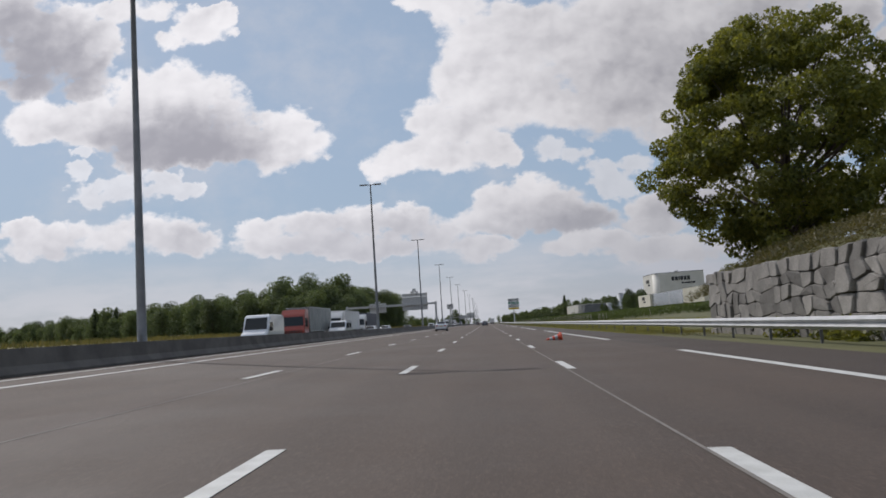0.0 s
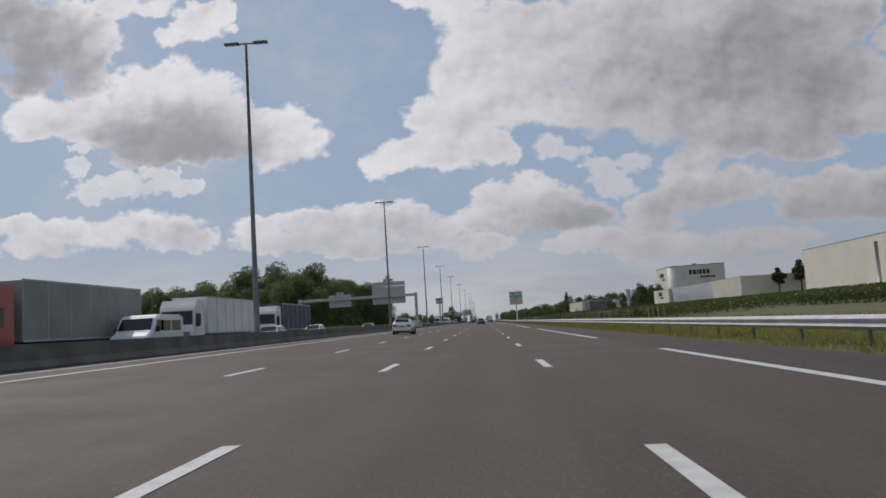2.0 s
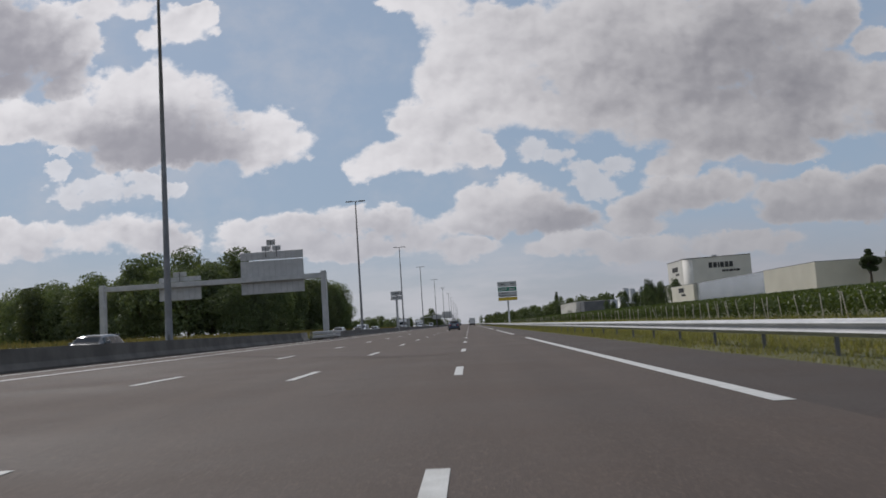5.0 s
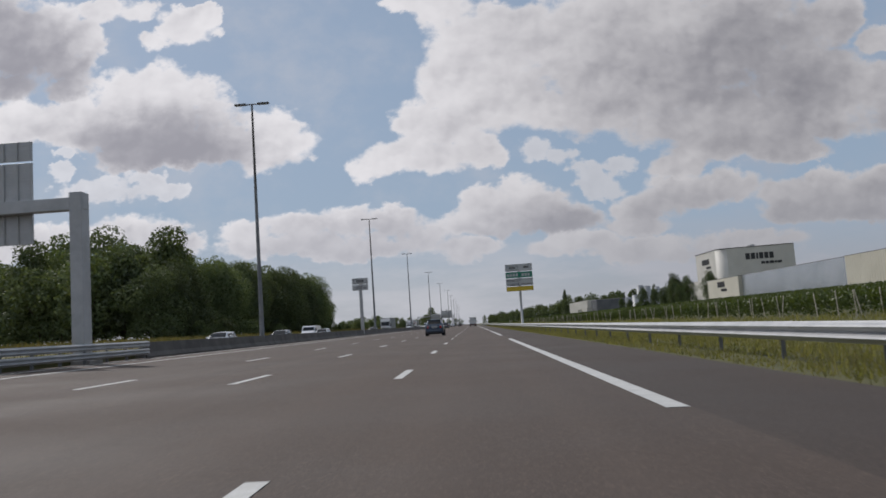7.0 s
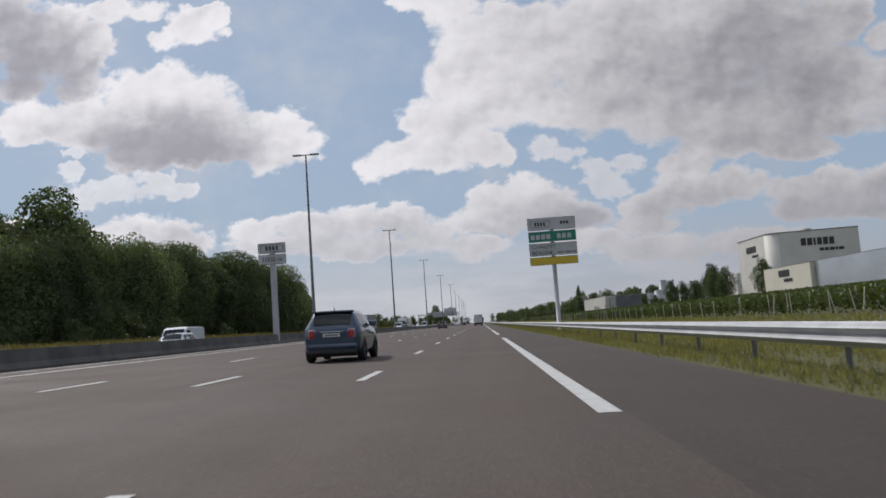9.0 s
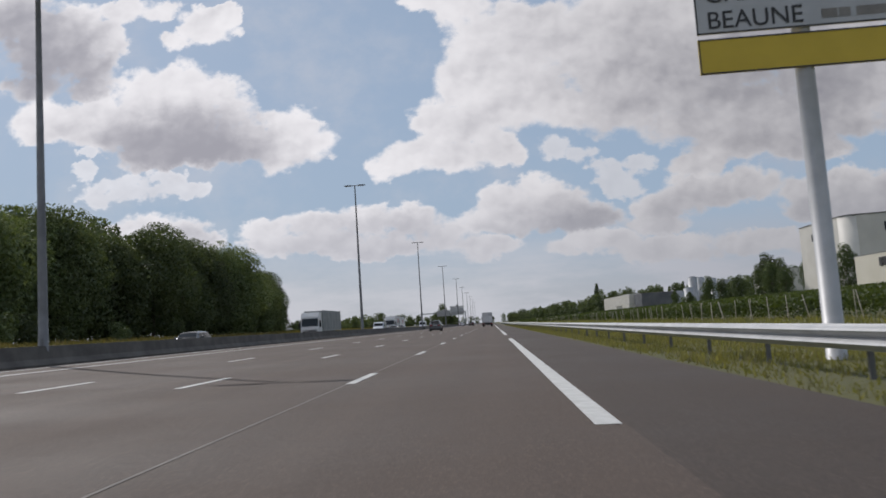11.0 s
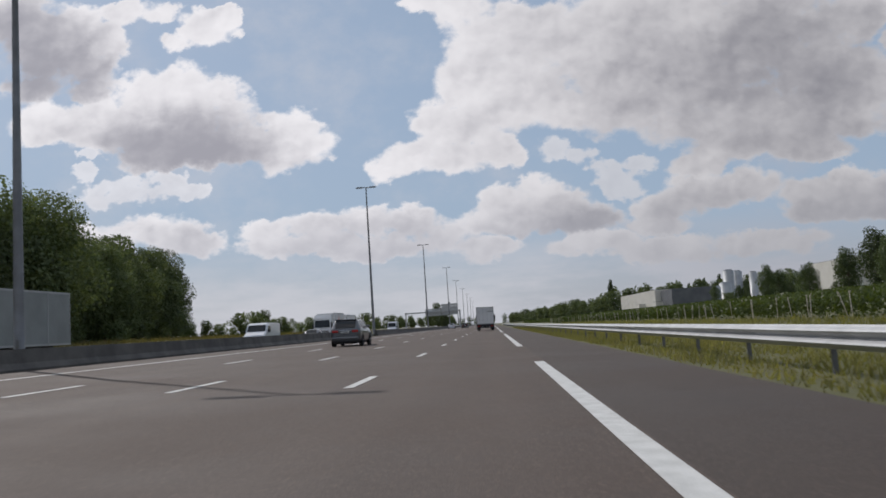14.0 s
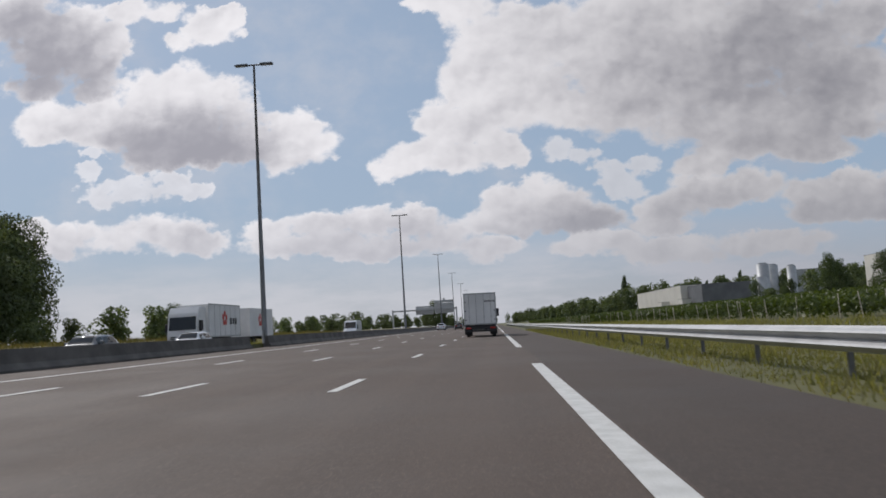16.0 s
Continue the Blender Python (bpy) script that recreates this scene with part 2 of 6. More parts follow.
# ================= materials =================
def material(name, c1, c2, scale=3.0, rough=0.8, bump=0.2, fine=40.0, metal=0.0, grain=0.25, stretch=(1, 1, 1), vary=0.0, spec=0.5):
    """Two colours mixed by a coarse and a fine noise, with relief. vary: how far repeats differ in brightness."""
    mat = bpy.data.materials.new(name)
    mat.use_nodes = True
    k = Nodes(mat.node_tree)
    bsdf = mat.node_tree.nodes["Principled BSDF"]
    co = k.node("ShaderNodeTexCoord").outputs["Object"]
    mp = k.node("ShaderNodeMapping")
    k.put(mp.inputs[0], co)
    mp.inputs["Scale"].default_value = stretch
    co = mp.outputs[0]
    big, small = k.noise(co, scale, 4.0), k.noise(co, fine, 3.0, 0.6)
    f = k.m("ADD", k.m("MULTIPLY", k.ramp(big, 0.3, 0.7), 1.0 - grain), k.m("MULTIPLY", k.ramp(small, 0.25, 0.75), grain))
    col = k.mix(f, rgb(*c1), rgb(*c2))
    if vary:
        rnd = k.node("ShaderNodeObjectInfo").outputs["Random"]
        s = k.m("MULTIPLY_ADD", rnd, 2 * vary, 1.0 - vary)
        col = k.mix(1.0, col, k.xyz(s, s, s), "MULTIPLY")
    k.put(bsdf.inputs["Base Color"], col)
    k.put(bsdf.inputs["Roughness"], k.ramp(small, 0.2, 0.8, max(rough - 0.1, 0.02), min(rough + 0.08, 1.0)))
    bsdf.inputs["Metallic"].default_value = metal
    bsdf.inputs["Specular IOR Level"].default_value = spec
    if bump:
        b = k.node("ShaderNodeBump")
        b.inputs["Strength"].default_value = bump
        b.inputs["Distance"].default_value = 0.02
        k.put(b.inputs["Height"], small)
        k.put(bsdf.inputs["Normal"], b.outputs[0])
    return mat


def asphalt(name, c1, c2, track=0.25):
    """Worn asphalt: stone grain, blotches and streaks along the road."""
    mat = bpy.data.materials.new(name)
    mat.use_nodes = True
    k = Nodes(mat.node_tree)
    bsdf = mat.node_tree.nodes["Principled BSDF"]
    co = k.node("ShaderNodeTexCoord").outputs["Object"]
    x, y, z = k.split(co)
    along = k.xyz(x, k.m("MULTIPLY", y, 0.03), 0.0)
    streak = k.noise(along, 1.3, 5.0, 0.6)
    blot = k.noise(co, 0.22, 5.0, 0.6)
    grit = k.noise(co, 55.0, 2.0, 0.7)
    peb = k.node("ShaderNodeTexVoronoi")
    k.put(peb.inputs["Vector"], co)
    peb.inputs["Scale"].default_value = 60.0
    f = k.m("ADD", k.m("MULTIPLY", k.ramp(streak, 0.3, 0.7), track), k.m("MULTIPLY", k.ramp(blot, 0.3, 0.7), 0.45 - track * 0.5))
    f = k.m("ADD", f, k.m("MULTIPLY", k.ramp(grit, 0.3, 0.7), 0.55))
    # polished wheel tracks in every lane
    lane = k.m("FRACT", k.m("DIVIDE", k.m("ADD", x, 35.0), 3.5))
    wheel = k.m("ABSOLUTE", k.m("SUBTRACT", k.m("ABSOLUTE", k.m("SUBTRACT", lane, 0.5)), 0.23))
    f = k.m("ADD", f, k.m("MULTIPLY", k.ramp(wheel, 0.17, 0.02), track * 0.7))
    f = k.m("ADD", f, k.m("MULTIPLY", k.m("SUBTRACT", k.noise(k.xyz(x, k.m("MULTIPLY", y, 0.12), 3.0), 0.35, 4.0), 0.5), track * 1.4))
    col = k.mix(f, rgb(*c1), rgb(*c2))
    chip = k.ramp(k.split(peb.outputs["Color"])[0], 0.78, 1.0, 0.0, 0.65)
    col = k.mix(chip, col, rgb(c2[0] * 1.9, c2[1] * 1.85, c2[2] * 1.8))
    k.put(bsdf.inputs["Base Color"], col)
    k.put(bsdf.inputs["Roughness"], k.ramp(blot, 0.3, 0.7, 0.72, 0.86))
    bsdf.inputs["Specular IOR Level"].default_value = 0.35
    b = k.node("ShaderNodeBump")
    b.inputs["Strength"].default_value, b.inputs["Distance"].default_value = 0.5, 0.006
    k.put(b.inputs["Height"], k.m("ADD", grit, peb.outputs["Distance"]))
    k.put(bsdf.inputs["Normal"], b.outputs[0])
    return mat


def leaf_material(name, c1, c2, vary=0.25, through=0.35):
    mat = bpy.data.materials.new(name)
    mat.use_nodes = True
    tree = mat.node_tree
    k = Nodes(tree)
    tree.nodes.remove(tree.nodes["Principled BSDF"])
    geo = k.node("ShaderNodeNewGeometry")
    rnd = geo.outputs["Random Per Island"]
    own = k.node("ShaderNodeObjectInfo").outputs["Random"]
    co = k.node("ShaderNodeTexCoord").outputs["Object"]
    patch = k.ramp(k.noise(co, 0.45, 3.0), 0.32, 0.68)
    f = k.m("ADD", k.m("MULTIPLY", rnd, 0.55), k.m("MULTIPLY", patch, 0.45))
    col = k.mix(f, rgb(*c1), rgb(*c2))
    s = k.m("MULTIPLY_ADD", own, 2 * vary, 1.0 - vary)
    col = k.mix(1.0, col, k.xyz(s, s, s), "MULTIPLY")
    d, tl, gl = k.node("ShaderNodeBsdfDiffuse"), k.node("ShaderNodeBsdfTranslucent"), k.node("ShaderNodeBsdfGlossy")
    k.put(d.inputs[0], col)
    k.put(tl.inputs[0], k.mix(1.0, col, rgb(1.5, 1.45, 0.7), "MULTIPLY"))
    k.put(gl.inputs[0], rgb(0.5, 0.5, 0.5))
    gl.inputs["Roughness"].default_value = 0.45
    m1, m2 = k.node("ShaderNodeMixShader"), k.node("ShaderNodeMixShader")
    m1.inputs[0].default_value, m2.inputs[0].default_value = through, 0.05
    tree.links.new(d.outputs[0], m1.inputs[1])
    tree.links.new(tl.outputs[0], m1.inputs[2])
    tree.links.new(m1.outputs[0], m2.inputs[1])
    tree.links.new(gl.outputs[0], m2.inputs[2])
    tree.links.new(m2.outputs[0], tree.nodes["Material Output"].inputs[0])
    return mat


def plain(name, c, rough=0.5, metal=0.0, coat=0.0, spec=0.5):
    mat = bpy.data.materials.new(name)
    mat.use_nodes = True
    b = mat.node_tree.nodes["Principled BSDF"]
    b.inputs["Base Color"].default_value = rgb(*c)
    b.inputs["Roughness"].default_value, b.inputs["Metallic"].default_value = rough, metal
    b.inputs["Coat Weight"].default_value, b.inputs["Specular IOR Level"].default_value = coat, spec
    return mat


M = dict(
    asphalt=asphalt("asphalt", (0.044, 0.032, 0.0255), (0.078, 0.057, 0.045)),
    asphalt_dark=asphalt("asphalt_dark", (0.035, 0.026, 0.021), (0.058, 0.044, 0.036), 0.15),
    paint=material("road_paint", (0.38, 0.38, 0.36), (0.60, 0.60, 0.58), 4.0, 0.7, 0.3, 60.0, grain=0.5),
    joint=material("joint", (0.13, 0.12, 0.11), (0.20, 0.18, 0.16), 5.0, 0.85, 0.2),
    concrete=material("concrete", (0.16, 0.15, 0.14), (0.30, 0.285, 0.265), 0.9, 0.9, 0.3, 25.0, grain=0.35),
    concrete_dark=material("weathered_concrete", (0.060, 0.056, 0.053), (0.14, 0.132, 0.122), 0.8, 0.9, 0.4, 22.0, grain=0.35),
    zinc=material("zinc", (0.34, 0.345, 0.35), (0.46, 0.465, 0.47), 1.5, 0.50, 0.06, 60.0, metal=0.2, grain=0.3),
    zinc_dark=material("dull_zinc", (0.10, 0.103, 0.106), (0.18, 0.184, 0.188), 2.0, 0.6, 0.06, 60.0, metal=0.4, grain=0.3),
    pole=material("pole_steel", (0.15, 0.155, 0.165), (0.24, 0.245, 0.255), 1.2, 0.55, 0.05, 60.0, metal=0.5, grain=0.3),
    grass=material("grass_ground", (0.064, 0.068, 0.022), (0.105, 0.100, 0.036), 0.25, 0.95, 0.5, 9.0, grain=0.5),
    field=material("dry_field", (0.12, 0.115, 0.045), (0.24, 0.205, 0.10), 0.06, 0.95, 0.5, 3.0, grain=0.4),
    stone=material("limestone", (0.12, 0.112, 0.102), (0.25, 0.235, 0.212), 1.2, 0.92, 0.6, 14.0, grain=0.5, vary=0.36),
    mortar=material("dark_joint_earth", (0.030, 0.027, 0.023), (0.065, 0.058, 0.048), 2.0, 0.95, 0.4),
    bark=material("bark", (0.05, 0.038, 0.028), (0.11, 0.085, 0.062), 3.0, 0.95, 0.7, 18.0, stretch=(1, 1, 0.25)),
    leaf=leaf_material("broad_leaf", (0.048, 0.066, 0.017), (0.225, 0.220, 0.042), 0.1, 0.42),
    leaf_wood=leaf_material("wood_leaf", (0.060, 0.086, 0.042), (0.132, 0.162, 0.070), 0.36, 0.32),
    leaf_dark=leaf_material("dark_leaf", (0.036, 0.057, 0.025), (0.088, 0.115, 0.048), 0.25, 0.36),
    leaf_vine=leaf_material("vine_leaf", (0.030, 0.048, 0.010), (0.080, 0.105, 0.024), 0.18),
    leaf_grass=leaf_material("verge_grass", (0.125, 0.130, 0.046), (0.205, 0.195, 0.080), 0.12, 0.5),
    leaf_dry=leaf_material("dry_grass", (0.10, 0.10, 0.035), (0.25, 0.22, 0.10), 0.2),
    leaf_crest=leaf_material("crest_weeds", (0.050, 0.056, 0.018), (0.150, 0.120, 0.050), 0.2),
    wall_white=material("white_cladding", (0.54, 0.52, 0.47), (0.62, 0.60, 0.545), 0.15, 0.6, 0.02, 6.0, grain=0.2),
    wall_cream=material("cream_cladding", (0.54, 0.51, 0.42), (0.62, 0.59, 0.495), 0.12, 0.6, 0.02, 6.0, grain=0.2),
    wall_grey=material("grey_cladding", (0.30, 0.31, 0.32), (0.42, 0.43, 0.44), 0.2, 0.5, 0.02, 6.0, metal=0.2, grain=0.2),
    wall_slate=material("slate_cladding", (0.10, 0.105, 0.115), (0.16, 0.165, 0.175), 0.2, 0.6, 0.02, 6.0, grain=0.2),
    steel_face=material("mirror_steel", (0.55, 0.58, 0.60), (0.66, 0.68, 0.70), 0.1, 0.22, 0.02, 5.0, metal=0.9, grain=0.2),
    roof=material("roof_sheet", (0.12, 0.115, 0.11), (0.20, 0.19, 0.18), 0.4, 0.7, 0.1),
    letters=plain("dark_letters", (0.03, 0.03, 0.032), 0.6),
    sign_back=material("sign_back", (0.40, 0.405, 0.41), (0.50, 0.505, 0.51), 1.5, 0.5, 0.02, metal=0.15, grain=0.3),
    sign_white=material("sign_white", (0.40, 0.41, 0.42), (0.50, 0.51, 0.52), 1.0, 0.45, 0.0, grain=0.2),
    sign_green=material("sign_green", (0.010, 0.16, 0.105), (0.016, 0.20, 0.135), 1.0, 0.45, 0.0, grain=0.2),
    sign_yellow=material("sign_yellow", (0.52, 0.37, 0.02), (0.60, 0.43, 0.03), 1.0, 0.45, 0.0, grain=0.2),
    rubber=plain("rubber", (0.018, 0.018, 0.019), 0.85),
    dark=plain("black_plastic", (0.022, 0.022, 0.024), 0.6),
    glass=plain("car_glass", (0.010, 0.011, 0.012), 0.06, 0.0, 0.0, 0.5),
    chrome=plain("alloy", (0.50, 0.51, 0.53), 0.28, 0.9),
    car_white=plain("white_car_paint", (0.66, 0.68, 0.72), 0.32, 0.0, 0.8),
    car_blue=plain("blue_car_paint", (0.032, 0.055, 0.095), 0.30, 0.35, 0.9),
    car_grey=plain("grey_car_paint", (0.10, 0.105, 0.115), 0.30, 0.45, 0.9),
    car_black=plain("black_car_paint", (0.02, 0.021, 0.024), 0.28, 0.2, 0.9),
    truck_white=material("white_truck_panel", (0.62, 0.62, 0.62), (0.74, 0.74, 0.74), 0.5, 0.5, 0.02, 8.0, grain=0.2),
    truck_red=plain("red_truck_paint", (0.32, 0.05, 0.03), 0.38, 0.0, 0.5),
    tarp_grey=material("grey_tarpaulin", (0.20, 0.215, 0.21), (0.28, 0.295, 0.29), 0.6, 0.6, 0.15, 5.0, grain=0.3),
    tarp_blue=material("dark_blue_tarpaulin", (0.025, 0.032, 0.055), (0.05, 0.06, 0.09), 0.6, 0.6, 0.15, 5.0, grain=0.3),
    lamp_red=plain("red_lamp", (0.36, 0.018, 0.014), 0.2, 0.0, 0.5),
    plate=plain("plate_white", (0.62, 0.63, 0.62), 0.4),
    plate_yellow=plain("plate_yellow", (0.60, 0.42, 0.03), 0.4),
    cone_orange=plain("cone_orange", (0.62, 0.085, 0.035), 0.55),
    cone_white=plain("cone_reflective_grey", (0.46, 0.48, 0.50), 0.4),
    logo_red=plain("logo_red", (0.50, 0.04, 0.03), 0.5),
    stake=material("stake_wood", (0.34, 0.30, 0.24), (0.52, 0.48, 0.41), 3.0, 0.9, 0.3),
)


# ================= mesh helpers =================
def finish(bm, name, mats):
    me = bpy.data.meshes.new(name)
    bm.to_mesh(me)
    bm.free()
    for m in mats if isinstance(mats, (list, tuple)) else [mats]:
        me.materials.append(m)
    return me


def part(name, bm, mat, parent, label=""):
    """One mesh object under a thing or a part; bm is a bmesh or a mesh that is shared."""
    me = bm if isinstance(bm, bpy.types.Mesh) else finish(bm, name, mat)
    ob = new(name, me)
    ob.parent = parent
    return tagged(ob, label)


def thing(name, label, category, group="", kind="", at=None):
    ob = new(name)
    ob.empty_display_size = 0.3
    if at is not None:
        ob.matrix_world = at
    return tagged(ob, label, category, group, kind)


def solid(name, bm, mat, label, category, group="", kind=""):
    return tagged(new(name, finish(bm, name, mat)), label, category, group, kind)


def box(bm, x0, x1, y0, y1, z0, z1, bevel=0.0, mi=0):
    r = bmesh.ops.create_cube(bm, size=1.0)
    for vtx in r["verts"]:
        c = vtx.co
        vtx.co = ((x0 + x1) / 2 + c.x * (x1 - x0), (y0 + y1) / 2 + c.y * (y1 - y0), (z0 + z1) / 2 + c.z * (z1 - z0))
    fs = {f for vtx in r["verts"] for f in vtx.link_faces}
    for f in fs:
        f.material_index = mi
    if bevel:
        es = list({e for f in fs for e in f.edges})
        bmesh.ops.bevel(bm, geom=es, offset=bevel, segments=2, affect="EDGES", profile=0.6)
    return bm


def tube(bm, path, radii, sides=8, cap=True):
    """A tube along points, with a radius at each."""
    rings = []
    for i, p in enumerate(path):
        p = Vector(p)
        a, b = Vector(path[max(i - 1, 0)]), Vector(path[min(i + 1, len(path) - 1)])
        d = (b - a).normalized()
        s = d.cross(Vector((0, 0, 1)) if abs(d.z) < 0.9 else Vector((1, 0, 0))).normalized()
        q = d.cross(s)
        rings.append([bm.verts.new(p + (s * math.cos(2 * math.pi * j / sides) + q * math.sin(2 * math.pi * j / sides)) * radii[i])
                      for j in range(sides)])
    for r0, r1 in zip(rings, rings[1:]):
        for j in range(sides):
            f = bm.faces.new((r0[j], r0[(j + 1) % sides], r1[(j + 1) % sides], r1[j]))
            f.smooth = True
    if cap:
        bm.faces.new(rings[0])
        bm.faces.new(list(reversed(rings[-1])))
    return bm


def sweep(bm, profile, stations, closed=False):
    """A profile of (side, up) points carried along stations (x, y, z, ...); side is across the road."""
    rows = [[bm.verts.new((sx + a, sy, sz + b)) for a, b in profile] for sx, sy, sz in stations]
    n = len(profile)
    for r0, r1 in zip(rows, rows[1:]):
        for j in range(n if closed else n - 1):
            bm.faces.new((r0[j], r0[(j + 1) % n], r1[(j + 1) % n], r1[j]))
    if closed:
        bm.faces.new(rows[0])
        bm.faces.new(list(reversed(rows[-1])))
    bmesh.ops.recalc_face_normals(bm, faces=bm.faces)
    return bm


def between(v, table):
    """Straight lines between (v, value) pairs."""
    if v <= table[0][0]:
        return table[0][1]
    for (a, p), (b, q) in zip(table, table[1:]):
        if v <= b:
            return p + (q - p) * (v - a) / (b - a)
    return table[-1][1]

# ================= ground and road =================
def barrier_x(y):
    return between(y, ((350, -11.35), (475, -9.5), (600, -8.2), (760, -7.6)))


def left_line_x(y):
    return between(y, ((335, -8.85), (445, -6.75)))


def road_z(x):
    return -0.018 * (x - 1.75) if x > -3.6 else 0.0963 + 0.030 * (-3.6 - x)


EDGE_X, VERGE_X = 7.12, 10.1
GROUND = ((-900, 3.0), (-150, 2.6), (-60, 1.9), (-40, 1.5), (-34, 0.9), (-31, 0.06), (-12, 0.04), (-10, 0.16), (-3.6, 0.03), (9.6, -0.22), (10.1, -0.17),
          (12.5, -0.21), (15.5, -0.30), (19, -0.28), (28, -0.08), (60, 1.15), (92, 2.7), (140, 4.2), (220, 7.2), (420, 13.0), (900, 20.0))


def ground_z(x, y):
    z = between(x, GROUND)
    if y > 900:                       # level ground far ahead
        z *= max(0.35, 1 - (y - 900) / 2600)
    return z


def build_ground():
    xs = sorted({x for x, _ in GROUND} | {-4500, -2500, -1600, 1600, 2500, 4500} | {22, 25, 40, 50, 75, 115, -90, -200, -300, -450, 300, 600, 13.8, 17})
    ys = [-300, -150, -60, 0] + list(range(40, 900, 60)) + [950, 1050, 1200, 1400, 1700, 2100, 2700, 3400, 4700]
    bm = bmesh.new()
    grid = []
    for y in ys:
        row = []
        for x in xs:
            b = 0.10 * noise.noise((x * 0.15, y * 0.05, 0)) if (x > 13 or x < -33) else 0.0
            row.append(bm.verts.new((x, y, ground_z(x, y) + b)))
        grid.append(row)
    for r0, r1 in zip(grid, grid[1:]):
        for i in range(len(xs) - 1):
            f = bm.faces.new((r0[i], r0[i + 1], r1[i + 1], r1[i]))
            f.material_index = 1 if xs[i] < -33 else 0
            f.smooth = True
    return solid("ground", bm, [M["grass"], M["field"]], "grassy verge and dry yellowish fields beside a motorway", "ground", kind="structure")


build_ground()
SPAN = list(range(-60, 341, 40)) + [350, 400, 445, 475, 540, 600, 680, 760, 900, 1100, 1400, 1800, 2400]


def strip(bm, x0, x1, y0, y1, lift, steps=1):
    """A thin flat strip lying on the road."""
    prev = None
    for i in range(steps + 1):
        y = y0 + (y1 - y0) * i / steps
        a = x0(y) if callable(x0) else x0
        b = x1(y) if callable(x1) else x1
        row = [bm.verts.new((a, y, road_z(a) + lift)), bm.verts.new((b, y, road_z(b) + lift))]
        if prev:
            bm.faces.new((prev[0], prev[1], row[1], row[0]))
        prev = row


def build_road():
    bm = bmesh.new()
    prev = None
    for y in SPAN:
        row = [bm.verts.new((x, y, road_z(x))) for x in (barrier_x(y) - 0.2, -3.6, 1.75, EDGE_X + 0.16)]
        if prev:
            for j in range(3):
                bm.faces.new((prev[j], prev[j + 1], row[j + 1], row[j]))
        prev = row
    road = solid("road", bm, M["asphalt"], "worn brownish-grey asphalt motorway carriageway with four lanes", "road", kind="structure")
    bm = bmesh.new()
    prev = None
    for y in SPAN:
        row = [bm.verts.new((x, y, road_z(x) + q)) for x, q in ((EDGE_X + 0.16, 0.0), (VERGE_X - 0.25, 0.0), (VERGE_X, -0.09))]
        if prev:
            for j in range(2):
                bm.faces.new((prev[j], prev[j + 1], row[j + 1], row[j]))
        prev = row
    solid("hard_shoulder", bm, M["asphalt_dark"], "darker asphalt hard shoulder beside the traffic lanes", "road", kind="structure")
    bm = bmesh.new()
    sweep(bm, ((-31.2, 0.11), (-29.0, 0.15), (-13.4, 0.15)), [(0, y, 0) for y in SPAN])
    solid("opposite_road", bm, M["asphalt"], "asphalt carriageway of the opposite direction behind the median barrier", "road", kind="structure")

    # lane dashes of 3 m every 13 m; the shoulder's line of 39 m every 52 m
    def dash(length, width):
        b = bmesh.new()
        n = 4 if length < 10 else 16
        pts = [[b.verts.new((s * width / 2 + 0.006 * noise.noise((s * 3, i * 1.7, length)), length * i / n, 0)) for s in (-1, 1)] for i in range(n + 1)]
        for p, q in zip(pts, pts[1:]):
            b.faces.new((p[0], p[1], q[1], q[0]))
        r = bmesh.ops.extrude_face_region(b, geom=b.faces[:])
        bmesh.ops.translate(b, vec=(0, 0, 0.003), verts=[v for v in r["geom"] if isinstance(v, bmesh.types.BMVert)])
        return finish(b, "lane_dash", M["paint"])

    short, long_dash = dash(3.0, 0.17), dash(39.0, 0.25)
    for x, first, me, step, n in ((0.0, 3.7, short, 13, 60), (3.48, 2.98, short, 13, 60), (-3.6, 4.4, short, 13, 60), (EDGE_X, 35.2, long_dash, 52, 18)):
        for i in range(-1, n):
            ob = part("lane_dash" if me is short else "edge_dash", me, None, road)
            ob.matrix_world = Matrix.Translation((x, first + step * i, road_z(x) + 0.004)) @ Matrix.Rotation(math.atan(0.018 if x > -3 else 0.03), 4, "Y")
    for name, dx, w in (("left_edge_line", 0.0, 0.22), ("gutter_line", None, 0.16)):
        bm = bmesh.new()
        for y0, y1 in zip(SPAN, SPAN[1:]):
            if dx is None and y0 > 330:
                break
            f = (lambda y: left_line_x(y)) if dx == 0.0 else (lambda y: barrier_x(y) + 0.75)
            strip(bm, lambda y: f(y) - w / 2, lambda y: f(y) + w / 2, y0, y1, 0.006)
        part(name, bm, M["paint"], road)
    # pale seams between the paving lanes
    bm = bmesh.new()
    for x, y0, y1 in ((3.36, -20, 40), (3.42, 290, 330), (-3.2, -20, 60)):
        strip(bm, x, x + 0.035, y0, y1, 0.004, 8)
    part("paving_seam", bm, M["joint"], road, "pale seam along the lanes")
    return road


road = build_road()


